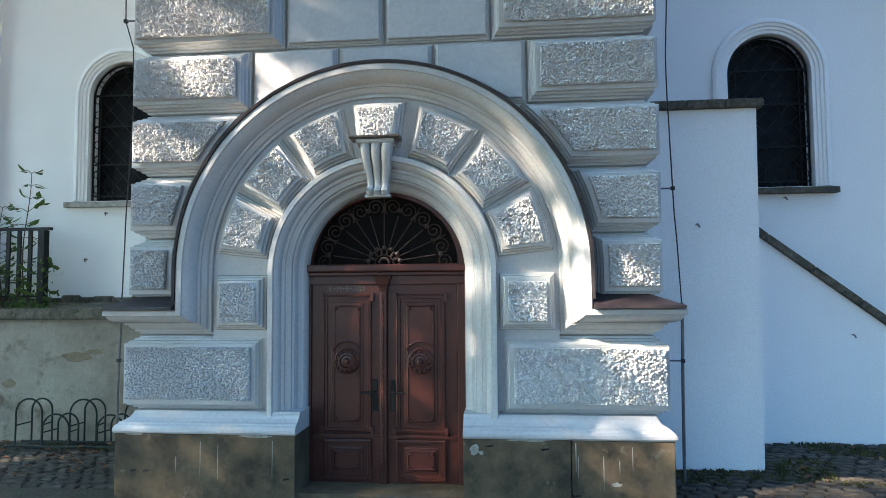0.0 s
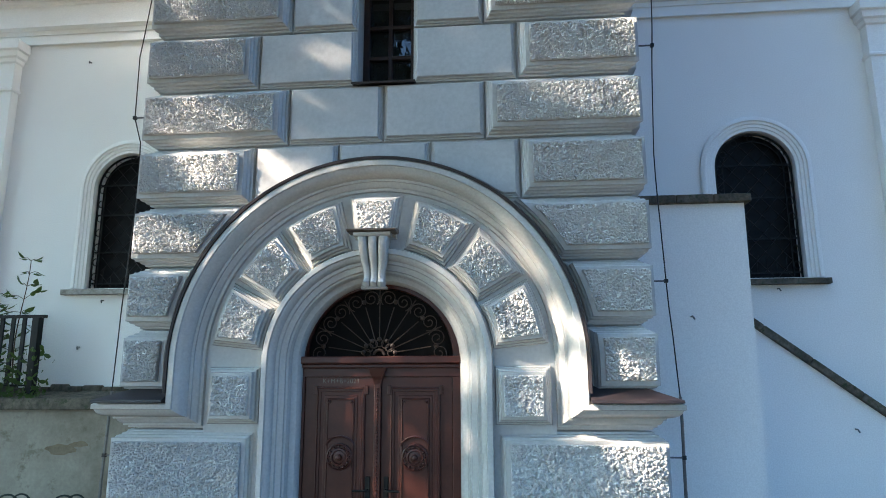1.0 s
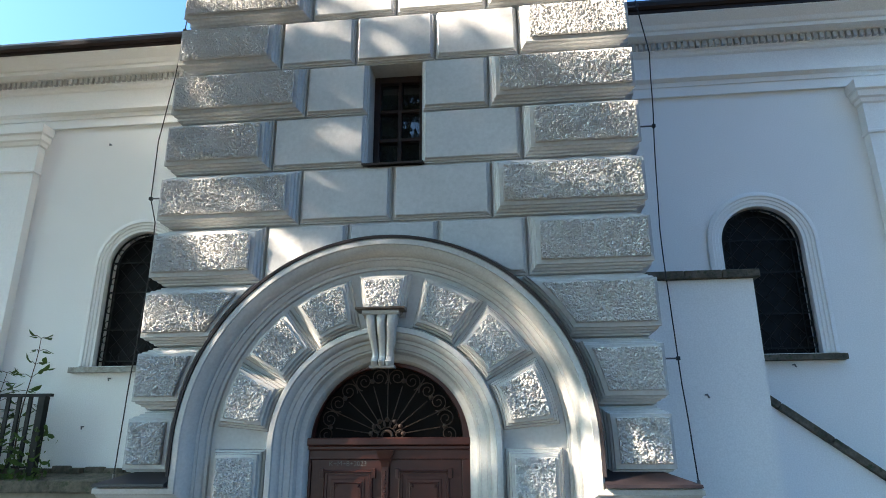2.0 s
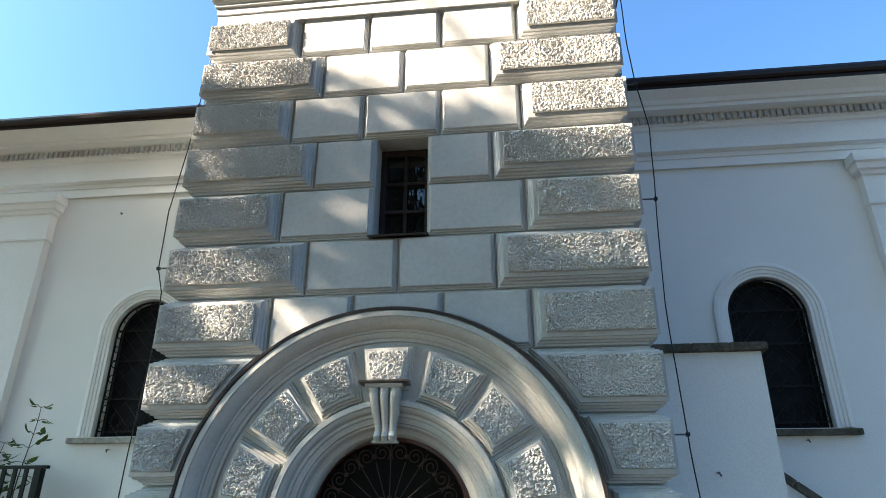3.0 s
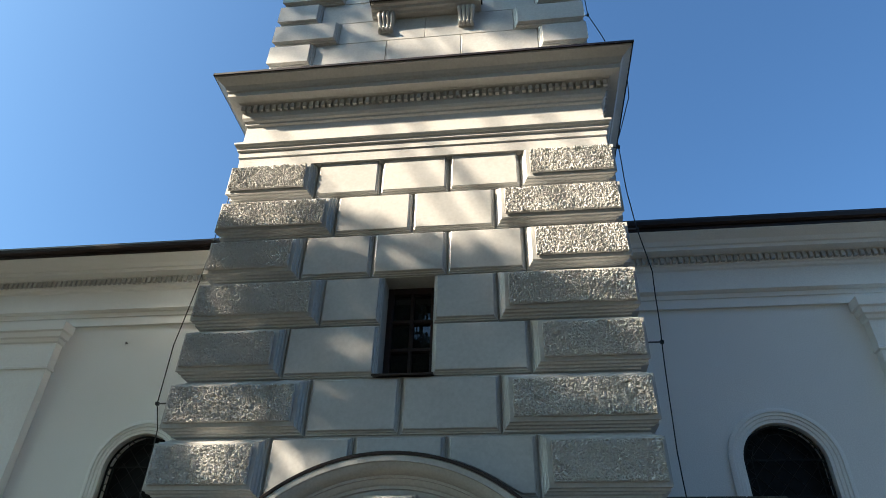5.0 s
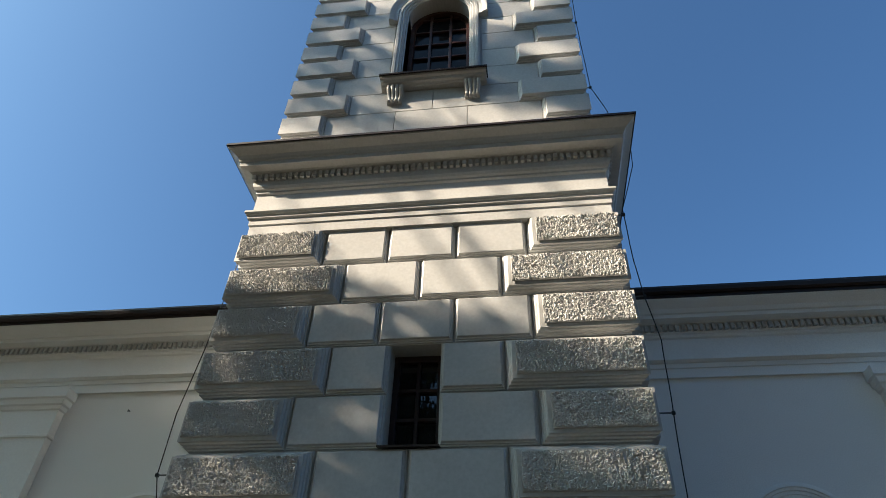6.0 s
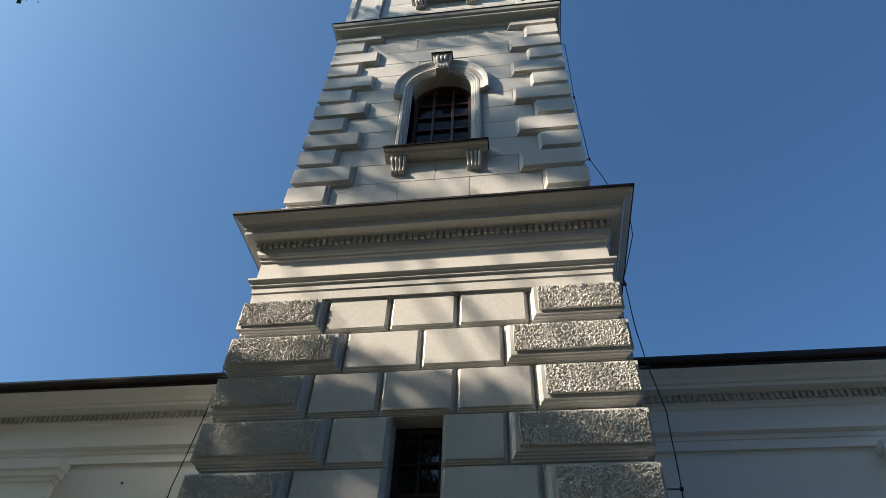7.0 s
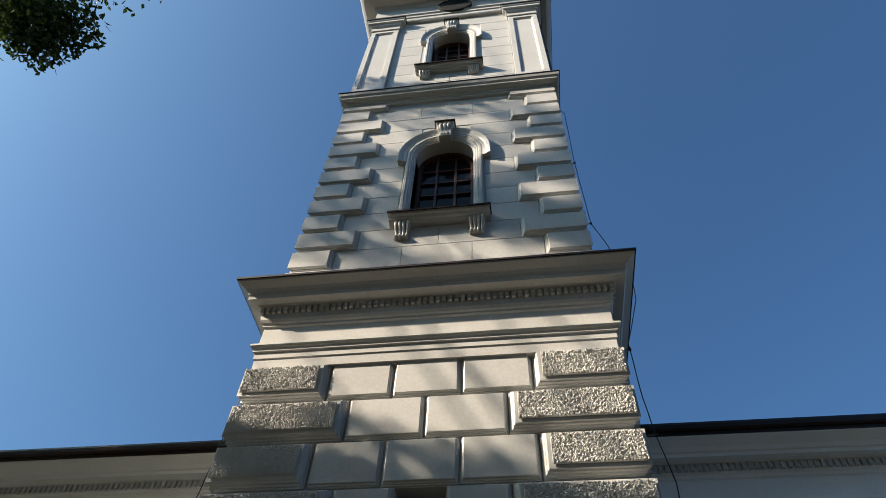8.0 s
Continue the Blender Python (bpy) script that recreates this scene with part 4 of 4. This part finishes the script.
loft(bm, [[(DX - w, DY - d, z), (DX + w, DY - d, z), (DX + w, DY, z), (DX - w, DY, z)] for w, d, z in ((0.036, 0.04, 1.93), (0.042, 0.05, 1.97), (0.055, 0.062, 2.0), (0.075, 0.075, 2.05), (0.08, 0.08, 2.075))])
part("post_capital", bm, DOOR, door)
for i in range(52):
    bm = B()
    bmesh.ops.create_uvsphere(bm, u_segments=6, v_segments=5, radius=0.012)
    bmesh.ops.translate(bm, verts=bm.verts, vec=(DX, DY - 0.036, 0.2 + i * 0.033))
    part("bead", bm, DOOR, post, "", True)

# chalk letters over the panel
_tc = bpy.data.curves.new("chalk", "FONT")
_tc.body, _tc.size, _tc.extrude = "K+M+B+2023", 0.062, 0.0008
_to = new("chalk_tmp", _tc)
bpy.context.view_layer.update()
_tm = bpy.data.meshes.new_from_object(_to.evaluated_get(bpy.context.evaluated_depsgraph_get()))
bpy.data.objects.remove(_to)
_tm.materials.append(CHALK)
chalk = new("chalk_writing", _tm)
chalk.parent = door
chalk.matrix_parent_inverse = Matrix.Translation(door.location).inverted()
chalk.matrix_basis = pose(-0.605, DY - 0.0025, 1.935, 90, 0, 0)
chalk["label"] = "white chalk letters"

# ---- fanlight ----
fan = thing("fanlight", "half-round dark fanlight with wrought iron sunburst grille", "fanlight", (DX, 0.33, 2.19))
n = 30
pane = [(DX - 0.83 * math.cos(math.pi * i / n), 2.185 + 0.75 * math.sin(math.pi * i / n)) for i in range(n + 1)]
# opaque near-black pane; the unlit space behind is put into its colour
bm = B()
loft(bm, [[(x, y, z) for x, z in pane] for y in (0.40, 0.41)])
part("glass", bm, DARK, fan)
bm = B()
loft(bm, [[(DX + r * math.cos(math.pi * i / n), y, 2.185 + r * 0.925 * math.sin(math.pi * i / n)) for i in range(n + 1)] for r, y in ((0.83, 0.39), (0.83, 0.30), (0.71, 0.30), (0.70, 0.33), (0.70, 0.39))], closed=False, cap=(False, False))
part("fan_frame", bm, DOOR, fan)
FY, FZ = 0.325, 2.20


def spiral(cx, cz, a0, turns, r0, r1, direction):
    k = int(18 * turns)
    return [(cx + (r0 + (r1 - r0) * i / k) * math.cos(a0 + direction * 2 * math.pi * turns * i / k), FY, cz + (r0 + (r1 - r0) * i / k) * math.sin(a0 + direction * 2 * math.pi * turns * i / k)) for i in range(k + 1)]


for i in range(11):
    a = radians(9 + 16.2 * i)
    u, w = (math.cos(a), math.sin(a))
    r_end = 0.655 if i % 2 else 0.50
    part("ray_bar", tube(B(), [(DX + u * 0.15, FY, FZ + w * 0.14), (DX + u * r_end, FY, FZ + w * r_end * 0.94)], 0.0055, 6), IRON, fan)
    if i % 2 == 0:
        for d in (-1, 1):
            cx, cz = DX + math.cos(a + d * 0.13) * 0.575, FZ + math.sin(a + d * 0.13) * 0.54
            part("scroll", tube(B(), spiral(cx, cz, a + math.pi - d * 0.5, 1.7, 0.084, 0.016, -d), 0.0055, 6), IRON, fan)
        bm = B()
        bmesh.ops.create_uvsphere(bm, u_segments=8, v_segments=6, radius=0.024)
        bmesh.ops.scale(bm, vec=(1, 0.5, 1), verts=bm.verts)
        bmesh.ops.translate(bm, verts=bm.verts, vec=(DX + u * 0.55, FY - 0.008, FZ + w * 0.52))
        part("leaf_boss", bm, IRON, fan, "", True)
for i in range(7):
    a = radians(8 + 27.3 * i)
    cx, cz = DX + math.cos(a) * 0.12, FZ + math.sin(a) * 0.11
    part("petal", tube(B(), [(cx + 0.036 * math.cos(a + t) , FY - 0.004, cz + 0.036 * math.sin(a + t)) for t in [k * math.pi / 7 for k in range(15)]], 0.0065, 6), IRON, fan)
    bm = B()
    bmesh.ops.create_uvsphere(bm, u_segments=8, v_segments=6, radius=0.022)
    bmesh.ops.scale(bm, vec=(1, 0.6, 1), verts=bm.verts)
    bmesh.ops.translate(bm, verts=bm.verts, vec=(DX + math.cos(a) * 0.155, FY - 0.008, FZ + math.sin(a) * 0.145))
    part("leaf_boss", bm, IRON, fan, "", True)
part("rosette", tube(B(), [(DX + 0.05 * math.cos(math.pi * k / 10), FY - 0.006, FZ - 0.005 + 0.05 * math.sin(math.pi * k / 10)) for k in range(11)], 0.014, 8), IRON, fan)

# ---- lightning cables ----
def cable(name, label, pts, r, m, holders=()):
    c = thing(name, label, "cable", pts[-1])
    out = []
    for p, q in zip(pts, pts[1:]):
        for i in range(6):
            t = i / 6
            v = Vector(p).lerp(Vector(q), t)
            v.x += 0.008 * noise.noise(v * 2.0)
            out.append(v)
    out.append(Vector(pts[-1]))
    part("wire", tube(B(), out, r, 6), m, c)
    for x, y, z, dx in holders:
        part("holder", tube(B(), [(x, y, z), (x + dx, y, z)], 0.009, 6), PIPE, c)
        bm = B()
        box(bm, x - 0.018, x + 0.018, y - 0.018, y + 0.018, z - 0.018, z + 0.018, 0.004)
        part("clamp", bm, CABLE, c)
    return c


cable("lightning_cable", "black lightning conductor cable hanging beside the tower corner", [(2.36, 0.6, 16.0), (2.56, 0.5, 15.2), (2.50, 0.45, 13.0), (2.52, 0.45, 11.0), (2.66, 0.4, 10.4), (2.88, 0.35, 9.32), (2.86, 0.38, 9.0), (2.60, 0.4, 8.2), (2.60, 0.4, 7.3), (2.64, 0.4, 6.77), (2.72, 0.42, 6.17), (2.685, 0.45, 5.31), (2.66, 0.5, 4.7), (2.66, 0.58, 4.2), (2.67, 0.6, 3.7), (2.695, 0.6, 3.14), (2.705, 0.6, 2.65), (2.755, 0.6, 1.79)], 0.0065, CABLE, [(2.60, 0.4, 8.1, -0.25), (2.64, 0.4, 6.77, -0.3), (2.685, 0.45, 5.31, -0.35), (2.70, 0.6, 2.9, -0.37), (2.50, 0.45, 13.0, -0.2), (2.52, 0.45, 11.0, -0.2)])
cable("conductor_pole", "grey metal conductor tube standing beside the plinth", [(2.755, 0.6, 1.80), (2.75, 0.6, 1.0), (2.735, 0.6, 0.08)], 0.015, PIPE, [(2.752, 0.6, 1.25, -0.42)])
cable("lightning_cable", "black lightning conductor cable hanging beside the tower corner", [(-2.60, 0.42, 8.9), (-2.60, 0.4, 8.15), (-2.636, 0.4, 7.21), (-2.70, 0.4, 6.28), (-2.80, 0.4, 5.44), (-2.79, 0.4, 4.73), (-2.70, 0.4, 4.45), (-2.685, 0.4, 3.82), (-2.75, 0.4, 2.6), (-2.77, 0.4, 1.85)], 0.0065, CABLE, [(-2.79, 0.4, 4.73, 0.45), (-2.66, 0.4, 6.9, 0.33)])
cable("conductor_pole", "grey metal conductor tube standing beside the plinth", [(-2.77, 0.4, 1.86), (-2.79, 0.4, 1.0), (-2.79, 0.4, 0.03)], 0.015, PIPE, [(-2.785, 0.4, 1.25, 0.44)])

pipe = thing("rainwater_pipe", "dark metal rainwater pipe on the belfry side", "pipe", (2.5, 0.6, 16.0))
part("tube", tube(B(), [(2.50, 0.55, 16.0), (2.50, 0.55, 22.4), (2.75, 0.5, 22.75)], 0.05, 10), SHEET, pipe)
for z in (17.2, 19.0, 20.8):
    part("clamp", tube(B(), [(2.50, 0.55, z), (2.50, 0.55, z + 0.05)], 0.06, 10), SHEET, pipe)
    part("holder", tube(B(), [(2.26, 0.55, z + 0.02), (2.46, 0.55, z + 0.02)], 0.015, 6), SHEET, pipe)

# ---- small fittings on the walls ----
def hook(x, y, z, label="small bent metal stub marking a spot on the white wall"):
    solo("wall_hook", tube(B(), [(x, y + 0.01, z), (x, y - 0.05, z), (x + 0.015, y - 0.06, z - 0.035)], 0.009, 6), PIPE, label, "hook", group="wall hooks")


hook(-4.35, 2.5, 3.0)
hook(-4.63, 2.5, 2.37)
hook(-4.9, 2.5, 6.55)
# hook shapes standing in for a pipe stub, a hole and a scar
hook(4.53, 2.5, 3.03)
hook(5.05, 2.1, 1.38)
hook(3.02, 0.97, 2.58)

# ---- bicycle rack ----
rack = thing("bicycle_rack", "dark green tubular bicycle rack with looped hoops", "bicycle rack", (-4.1, 1.7, 0.05))
RZ = 0.06
for y in (1.58, 1.80):
    part("base_rail", tube(B(), [(-4.95, y, RZ + 0.015), (-3.0, y, RZ + 0.02)], 0.016, 8), GREENPAINT, rack)
for i, x in enumerate((-4.68, -4.33, -3.98, -3.63, -3.28)):
    h = 0.58 if i % 2 == 0 else 0.40
    w = 0.17
    for dy, dw in ((1.58, 0.0), (1.80, 0.035)):
        pts = [(x - w + dw, dy, RZ), (x - w + dw, dy, RZ + h - w)] + [(x - (w - dw) * math.cos(math.pi * k / 12), dy, RZ + h - w + (w - dw) * math.sin(math.pi * k / 12)) for k in range(1, 12)] + [(x + w - dw, dy, RZ + h - w), (x + w - dw, dy, RZ)]
        part("hoop", tube(B(), pts, 0.011, 8), GREENPAINT, rack)
    for sx in (-1, 1):
        part("tie", tube(B(), [(x + sx * (w - 0.01), 1.58, RZ + h * 0.45), (x + sx * (w - 0.035), 1.80, RZ + h * 0.45)], 0.008, 6), GREENPAINT, rack)

# ---- terrace fence ----
fence = thing("iron_fence", "black iron fence on top of the terrace wall", "fence", (-6.5, 2.12, 1.76))
bx("top_rail", -9.5, -4.86, 2.09, 2.14, 2.74, 2.78, BLACK, fence)
bx("bottom_rail", -9.5, -4.95, 2.10, 2.13, 1.86, 1.885, BLACK, fence)
bx("end_post", -5.02, -4.925, 2.065, 2.16, 1.74, 2.74, BLACK, fence)
for i in range(30):
    x = -5.16 - i * 0.155
    bx("baluster", x - 0.026, x + 0.026, 2.102, 2.128, 1.885, 2.74, BLACK, fence, 0.003)

# ---- plants ----
def leaf_quad(bm, p, u, v, size, fold=0.25):
    """Pointed leaf from two folded halves."""
    u, v = u.normalized(), v.normalized()
    nrm = u.cross(v)
    a = bm.verts.new(p)
    t = bm.verts.new(p + u * size)
    m1 = bm.verts.new(p + u * size * 0.5 + v * size * 0.32 + nrm * size * fold * 0.4)
    m2 = bm.verts.new(p + u * size * 0.5 - v * size * 0.32 + nrm * size * fold * 0.4)
    bm.faces.new((a, m1, t))
    bm.faces.new((a, t, m2))


def oval_leaf(bm, p, u, v, size):
    """Oval pointed leaf, folded along its rib."""
    u, v = u.normalized(), v.normalized()
    up = u.cross(v)
    rib = [bm.verts.new(p + u * size * k - up * size * 0.10 * k * k) for k in (0.0, 0.35, 0.7, 1.0)]
    for s_ in (-1, 1):
        a = bm.verts.new(p + u * size * 0.25 + v * s_ * size * 0.26 + up * size * 0.07)
        b = bm.verts.new(p + u * size * 0.62 + v * s_ * size * 0.24 + up * size * 0.03)
        bm.faces.new((rib[0], a, rib[1]))
        bm.faces.new((rib[1], a, b, rib[2]))
        bm.faces.new((rib[2], b, rib[3]))


def rnd_dir(rng, flat=0.0):
    while True:
        v = Vector((rng.uniform(-1, 1), rng.uniform(-1, 1), rng.uniform(-1, 1) * (1 - flat)))
        if 0.1 < v.length < 1:
            return v.normalized()


def shoot(x, y, z, h, seed):
    rng = random.Random(seed)
    sh = thing("young_shoot", "young broadleaf shoot growing on the terrace wall", "plant", (x, y, z), "young shoots")
    stem = [(x + 0.05 * math.sin(i * 0.5 + seed), y, z + h * i / 10) for i in range(11)]
    part("stem", tube(B(), stem, 0.011, 6, 0.004), BARK, sh)
    lb = B()
    for i in range(2, 11):
        for s_ in (-1, 1):
            p = Vector(stem[i])
            d = Vector((s_ * rng.uniform(0.5, 1), rng.uniform(-0.5, 0.3), rng.uniform(-0.1, 0.4))).normalized()
            L = rng.uniform(0.15, 0.42) * (1.15 - i / 14)
            e = p + d * L
            part("twig", tube(B(), [p, p.lerp(e, 0.5) + Vector((0, 0, 0.02)), e], 0.004, 5), BARK, sh)
            for k in range(3):
                q = p.lerp(e, 0.45 + 0.27 * k)
                oval_leaf(lb, q, (d + rnd_dir(rng) * 0.6), d.cross(Vector((0, 0, 1))) + rnd_dir(rng) * 0.4, rng.uniform(0.10, 0.16))
    part("leaves", lb, SHOOT, sh)


shoot(-5.33, 2.25, 1.78, 1.75, 3)
shoot(-5.75, 2.3, 1.78, 1.3, 8)


def ivy(x0, x1, y, z0, z1, count, seed):
    rng = random.Random(seed)
    bm = B()
    for i in range(count):
        p = Vector((rng.uniform(x0, x1), y + rng.uniform(-0.12, 0.12), z0 + (z1 - z0) * rng.random() ** 1.8))
        oval_leaf(bm, p, Vector((rng.uniform(-1, 1), -0.6, rng.uniform(-0.8, 0.6))), Vector((rng.uniform(-0.5, 0.5), 0.2, 1)), rng.uniform(0.06, 0.11))
    solo("ivy", bm, SHOOT, "low green ivy growing along the terrace fence", "ivy", kind="stuff")


ivy(-8.0, -4.75, 2.08, 1.72, 2.35, 900, 5)

# ---- trees added behind the camera, mostly unseen, to shade the church ----
def tree(name_label, x, y, base, centre, rx, rz, leaves, seed, size=0.20, clumps=90, boughs=(), drift=(0, 0, 0), gaps=()):
    rng = random.Random(seed)
    t = thing("tree", name_label, "tree", (x, y, base), "churchyard trees")
    c = Vector(centre)
    top = Vector((c.x * 0.6 + x * 0.4, c.y * 0.6 + y * 0.4, c.z + rz * 0.5))
    trunk = [Vector((x, y, base - 0.2)).lerp(top, k / 8) + Vector((0.12 * math.sin(k + seed), 0.12 * math.cos(k * 1.3 + seed), 0)) for k in range(9)]
    part("trunk", tube(B(), trunk, 0.30, 10, 0.06), BARK, t)
    ends = []
    lb = B()
    for i in range(clumps):
        d = rnd_dir(rng)
        k = rng.uniform(0.45, 1.0)
        e = c + Vector((d.x * rx * k, d.y * rx * k, d.z * rz * k))
        ends.append(e)
        if i % 4 == 0:
            p = trunk[3 + (i // 4) % 5]
            mid = p.lerp(e, 0.5) + Vector((0, 0, 0.25))
            part("limb", tube(B(), [p, mid, e], 0.045, 6, 0.012), BARK, t)
    for q in boughs:
        part("limb", tube(B(), [trunk[7], trunk[7].lerp(Vector(q), 0.5) + Vector((0, 0, 0.6)), Vector(q)], 0.035, 6, 0.01), BARK, t)
        for i in range(620):
            o = rnd_dir(rng) * (rng.random() ** 0.6) * 0.78
            leaf_quad(lb, Vector(q) + o, rnd_dir(rng), rnd_dir(rng), size * rng.uniform(0.7, 1.2))
    for i in range(leaves):
        e = ends[rng.randrange(len(ends))]
        o = rnd_dir(rng) * (rng.random() ** 0.6) * 1.05
        o.z *= 0.55
        o += Vector(drift) * rng.uniform(-1, 1)
        # drop leaves that would shade a chosen sunlit spot on the tower front
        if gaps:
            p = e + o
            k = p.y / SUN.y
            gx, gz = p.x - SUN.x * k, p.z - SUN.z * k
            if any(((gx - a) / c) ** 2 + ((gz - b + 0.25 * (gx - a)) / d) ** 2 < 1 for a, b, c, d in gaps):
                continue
        leaf_quad(lb, e + o, rnd_dir(rng), rnd_dir(rng), size * rng.uniform(0.7, 1.3))
    part("crown", lb, LEAF, t)
    return t


SUN_SPOTS = ((-1.0, 3.95, 0.42, 0.15), (-2.1, 3.25, 0.55, 0.2), (1.15, 3.05, 0.5, 0.36), (0.78, 1.75, 0.13, 0.5), (1.95, 1.47, 0.55, 0.13), (-0.7, 5.3, 0.5, 0.14), (-0.75, 5.75, 0.4, 0.12), (1.95, 6.55, 0.75, 0.7), (-1.9, 6.9, 0.6, 0.25), (0.0, 7.75, 4.0, 1.05), (-2.2, 7.4, 0.8, 0.55), (2.1, 7.6, 1.1, 0.75), (1.2, 8.5, 1.6, 0.4), (0.3, 3.6, 0.6, 0.10), (0.5, 4.6, 0.5, 0.10), (-1.85, 3.98, 0.5, 0.24), (-2.3, 3.28, 0.62, 0.3), (-0.75, 3.1, 0.16, 0.2), (-1.15, 2.7, 0.14, 0.2), (-0.05, 3.5, 0.28, 0.18), (-1.9, 4.55, 0.5, 0.12), (1.7, 4.6, 0.6, 0.14))
SUN_SPOTS_ABOVE = ((0.0, 7.75, 4.0, 1.05), (2.1, 7.6, 1.1, 0.75), (1.2, 8.5, 1.6, 0.4), (0.4, 10.25, 1.5, 0.26), (1.9, 11.5, 0.7, 0.32), (0.75, 12.7, 0.6, 0.55), (-1.5, 12.6, 0.6, 0.2), (1.9, 13.2, 0.6, 0.25), (-1.5, 14.3, 1.1, 0.42), (0.6, 14.5, 1.2, 0.18), (2.1, 14.9, 0.5, 0.3), (-0.2, 13.9, 0.3, 0.35), (0.0, 19.2, 4.2, 2.7))
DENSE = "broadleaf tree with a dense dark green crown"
# crown leaves left out so sun lands in chosen ellipses on the tower front
tree(DENSE, -19.2, -5.1, 0, (-18.4, -4.7, 10.4), 3.8, 2.7, 15000, 31, gaps=SUN_SPOTS)
tree(DENSE, -12.2, -6.8, 0, (-11.3, -5.4, 11.3), 3.8, 4.0, 28000, 11, drift=(0.8, 0.3, -0.3), gaps=SUN_SPOTS)
tree(DENSE, -27.0, -4.9, 0, (-26.5, -4.2, 20.0), 5.8, 6.5, 42000, 12, size=0.34, clumps=520, gaps=SUN_SPOTS)
tree("tall broadleaf tree with a loose airy crown", -10.4, -9.0, 0, (-12.6, -5.5, 24.0), 4.4, 5.2, 19000, 13, clumps=64, gaps=SUN_SPOTS_ABOVE, drift=(1.2, 0.5, -0.4), boughs=((-9.5, -2.0, 16.7), (-10.2, -2.4, 17.0), (-9.0, -2.1, 17.3), (-10.6, -2.6, 17.9), (-9.9, -2.3, 17.6)))
# unseen row, made tall and dense to cut the skylight on the church front
for i, (x, y) in enumerate(((-8.0, -14.0), (-1.0, -13.0), (5.5, -14.0), (-20.0, -20.5))):
    tree(DENSE, x, y, 0, (x, y, 15.0), 5.4, 12.0, 18000, 14 + i, size=0.46, clumps=130)

# ---- paving ----
pave = thing("pavement", "grey weathered cobble paving with mossy joints", "pavement", (0, 1, 0), kind="structure")
_cobs = []
for v in range(5):
    rng = random.Random(100 + v)
    bm = B()
    w, d = 0.062 + 0.006 * (v % 3), 0.045 + 0.004 * (v % 2)
    jit = [rng.uniform(-0.008, 0.008) for _ in range(8)]
    base = [(-w + jit[0], -d + jit[1]), (w + jit[2], -d + jit[3]), (w + jit[4], d + jit[5]), (-w + jit[6], d + jit[7])]
    loft(bm, [[(x * k, y * k, z) for x, y in base] for k, z in ((1.0, -0.06), (1.0, 0.0), (0.9, 0.014), (0.6, 0.020))], cap=(False, True))
    me = bpy.data.meshes.new("cobble")
    bmesh.ops.recalc_face_normals(bm, faces=bm.faces)
    bm.to_mesh(me)
    bm.free()
    me.materials.append(COBBLE)
    _cobs.append(me)


def cobbles(x0, x1, y0, y1, seed, limit):
    rng = random.Random(seed)
    rest = B()
    spots = []
    j = 0
    y = y0
    while y < y1:
        x = x0 + (0.07 if j % 2 else 0)
        while x < x1:
            spots.append((x + rng.uniform(-0.022, 0.022), y + rng.uniform(-0.016, 0.016), rng.uniform(-22, 22), rng.randrange(5), rng.uniform(-0.008, 0.004)))
            x += 0.143
        y += 0.108
        j += 1
    for i, (x, y, turn, v, dz) in enumerate(spots):
        m = pose(x, y, ground_z(x, y) - (0.007 if x > 0 else 0.026) + dz, rng.uniform(-5, 5), rng.uniform(-5, 5), turn)
        if i < limit:
            ob = new("cobble", _cobs[v])
            ob.parent = pave
            ob.matrix_parent_inverse = Matrix.Translation(pave.location).inverted()
            ob.matrix_basis = m
        else:
            k = len(rest.verts)
            rest.from_mesh(_cobs[v])
            rest.verts.ensure_lookup_table()
            bmesh.ops.transform(rest, matrix=m, verts=rest.verts[k:])
    if rest.verts:
        r = part("cobbles", rest, COBBLE, pave)
        r["kind"] = "stuff"
    else:
        rest.free()


cobbles(2.55, 5.9, 0.2, 2.05, 1, 170)
cobbles(-5.6, -2.5, 0.3, 1.98, 2, 130)

_lf = B()
leaf_quad(_lf, Vector((0, 0, 0)), Vector((1, 0.1, 0.1)), Vector((0, 1, 0.2)), 0.09, 0.5)
_lfm = bpy.data.meshes.new("dry_leaf")
_lf.to_mesh(_lfm)
_lf.free()
_lfm.materials.append(RUSTLEAF)
_rng = random.Random(77)
for i in range(84):
    x, y = (_rng.uniform(-5.4, -2.55), _rng.uniform(0.4, 1.9)) if i < 70 else (_rng.uniform(2.7, 5.5), _rng.uniform(0.4, 1.95))
    ob = new("dry_leaf", _lfm)
    ob.matrix_basis = pose(x, y, ground_z(x, y) + 0.022, _rng.uniform(-12, 12), _rng.uniform(-12, 12), _rng.uniform(0, 360))
    tagged(ob, "fallen brown dry leaf lying on the cobbles", "leaf", "fallen leaves")


def tufts(x0, x1, y0, y1, count, seed):
    rng = random.Random(seed)
    bm = B()
    for i in range(count):
        x, y = rng.uniform(x0, x1), rng.uniform(y0, y1)
        if noise.noise(Vector((x * 1.6, y * 1.6, seed))) < -0.02:
            continue
        p = Vector((x, y, ground_z(x, y) - 0.005))
        for k in range(3):
            d = Vector((rng.uniform(-0.5, 0.5), rng.uniform(-0.5, 0.5), 1)).normalized()
            leaf_quad(bm, p, d, rnd_dir(rng), rng.uniform(0.015, 0.045))
    solo("grass", bm, MOSS, "short green weeds growing between the cobbles", "grass", kind="stuff")


tufts(2.7, 5.8, 0.5, 2.08, 4200, 4)
tufts(-5.5, -2.6, 1.5, 1.98, 300, 6)
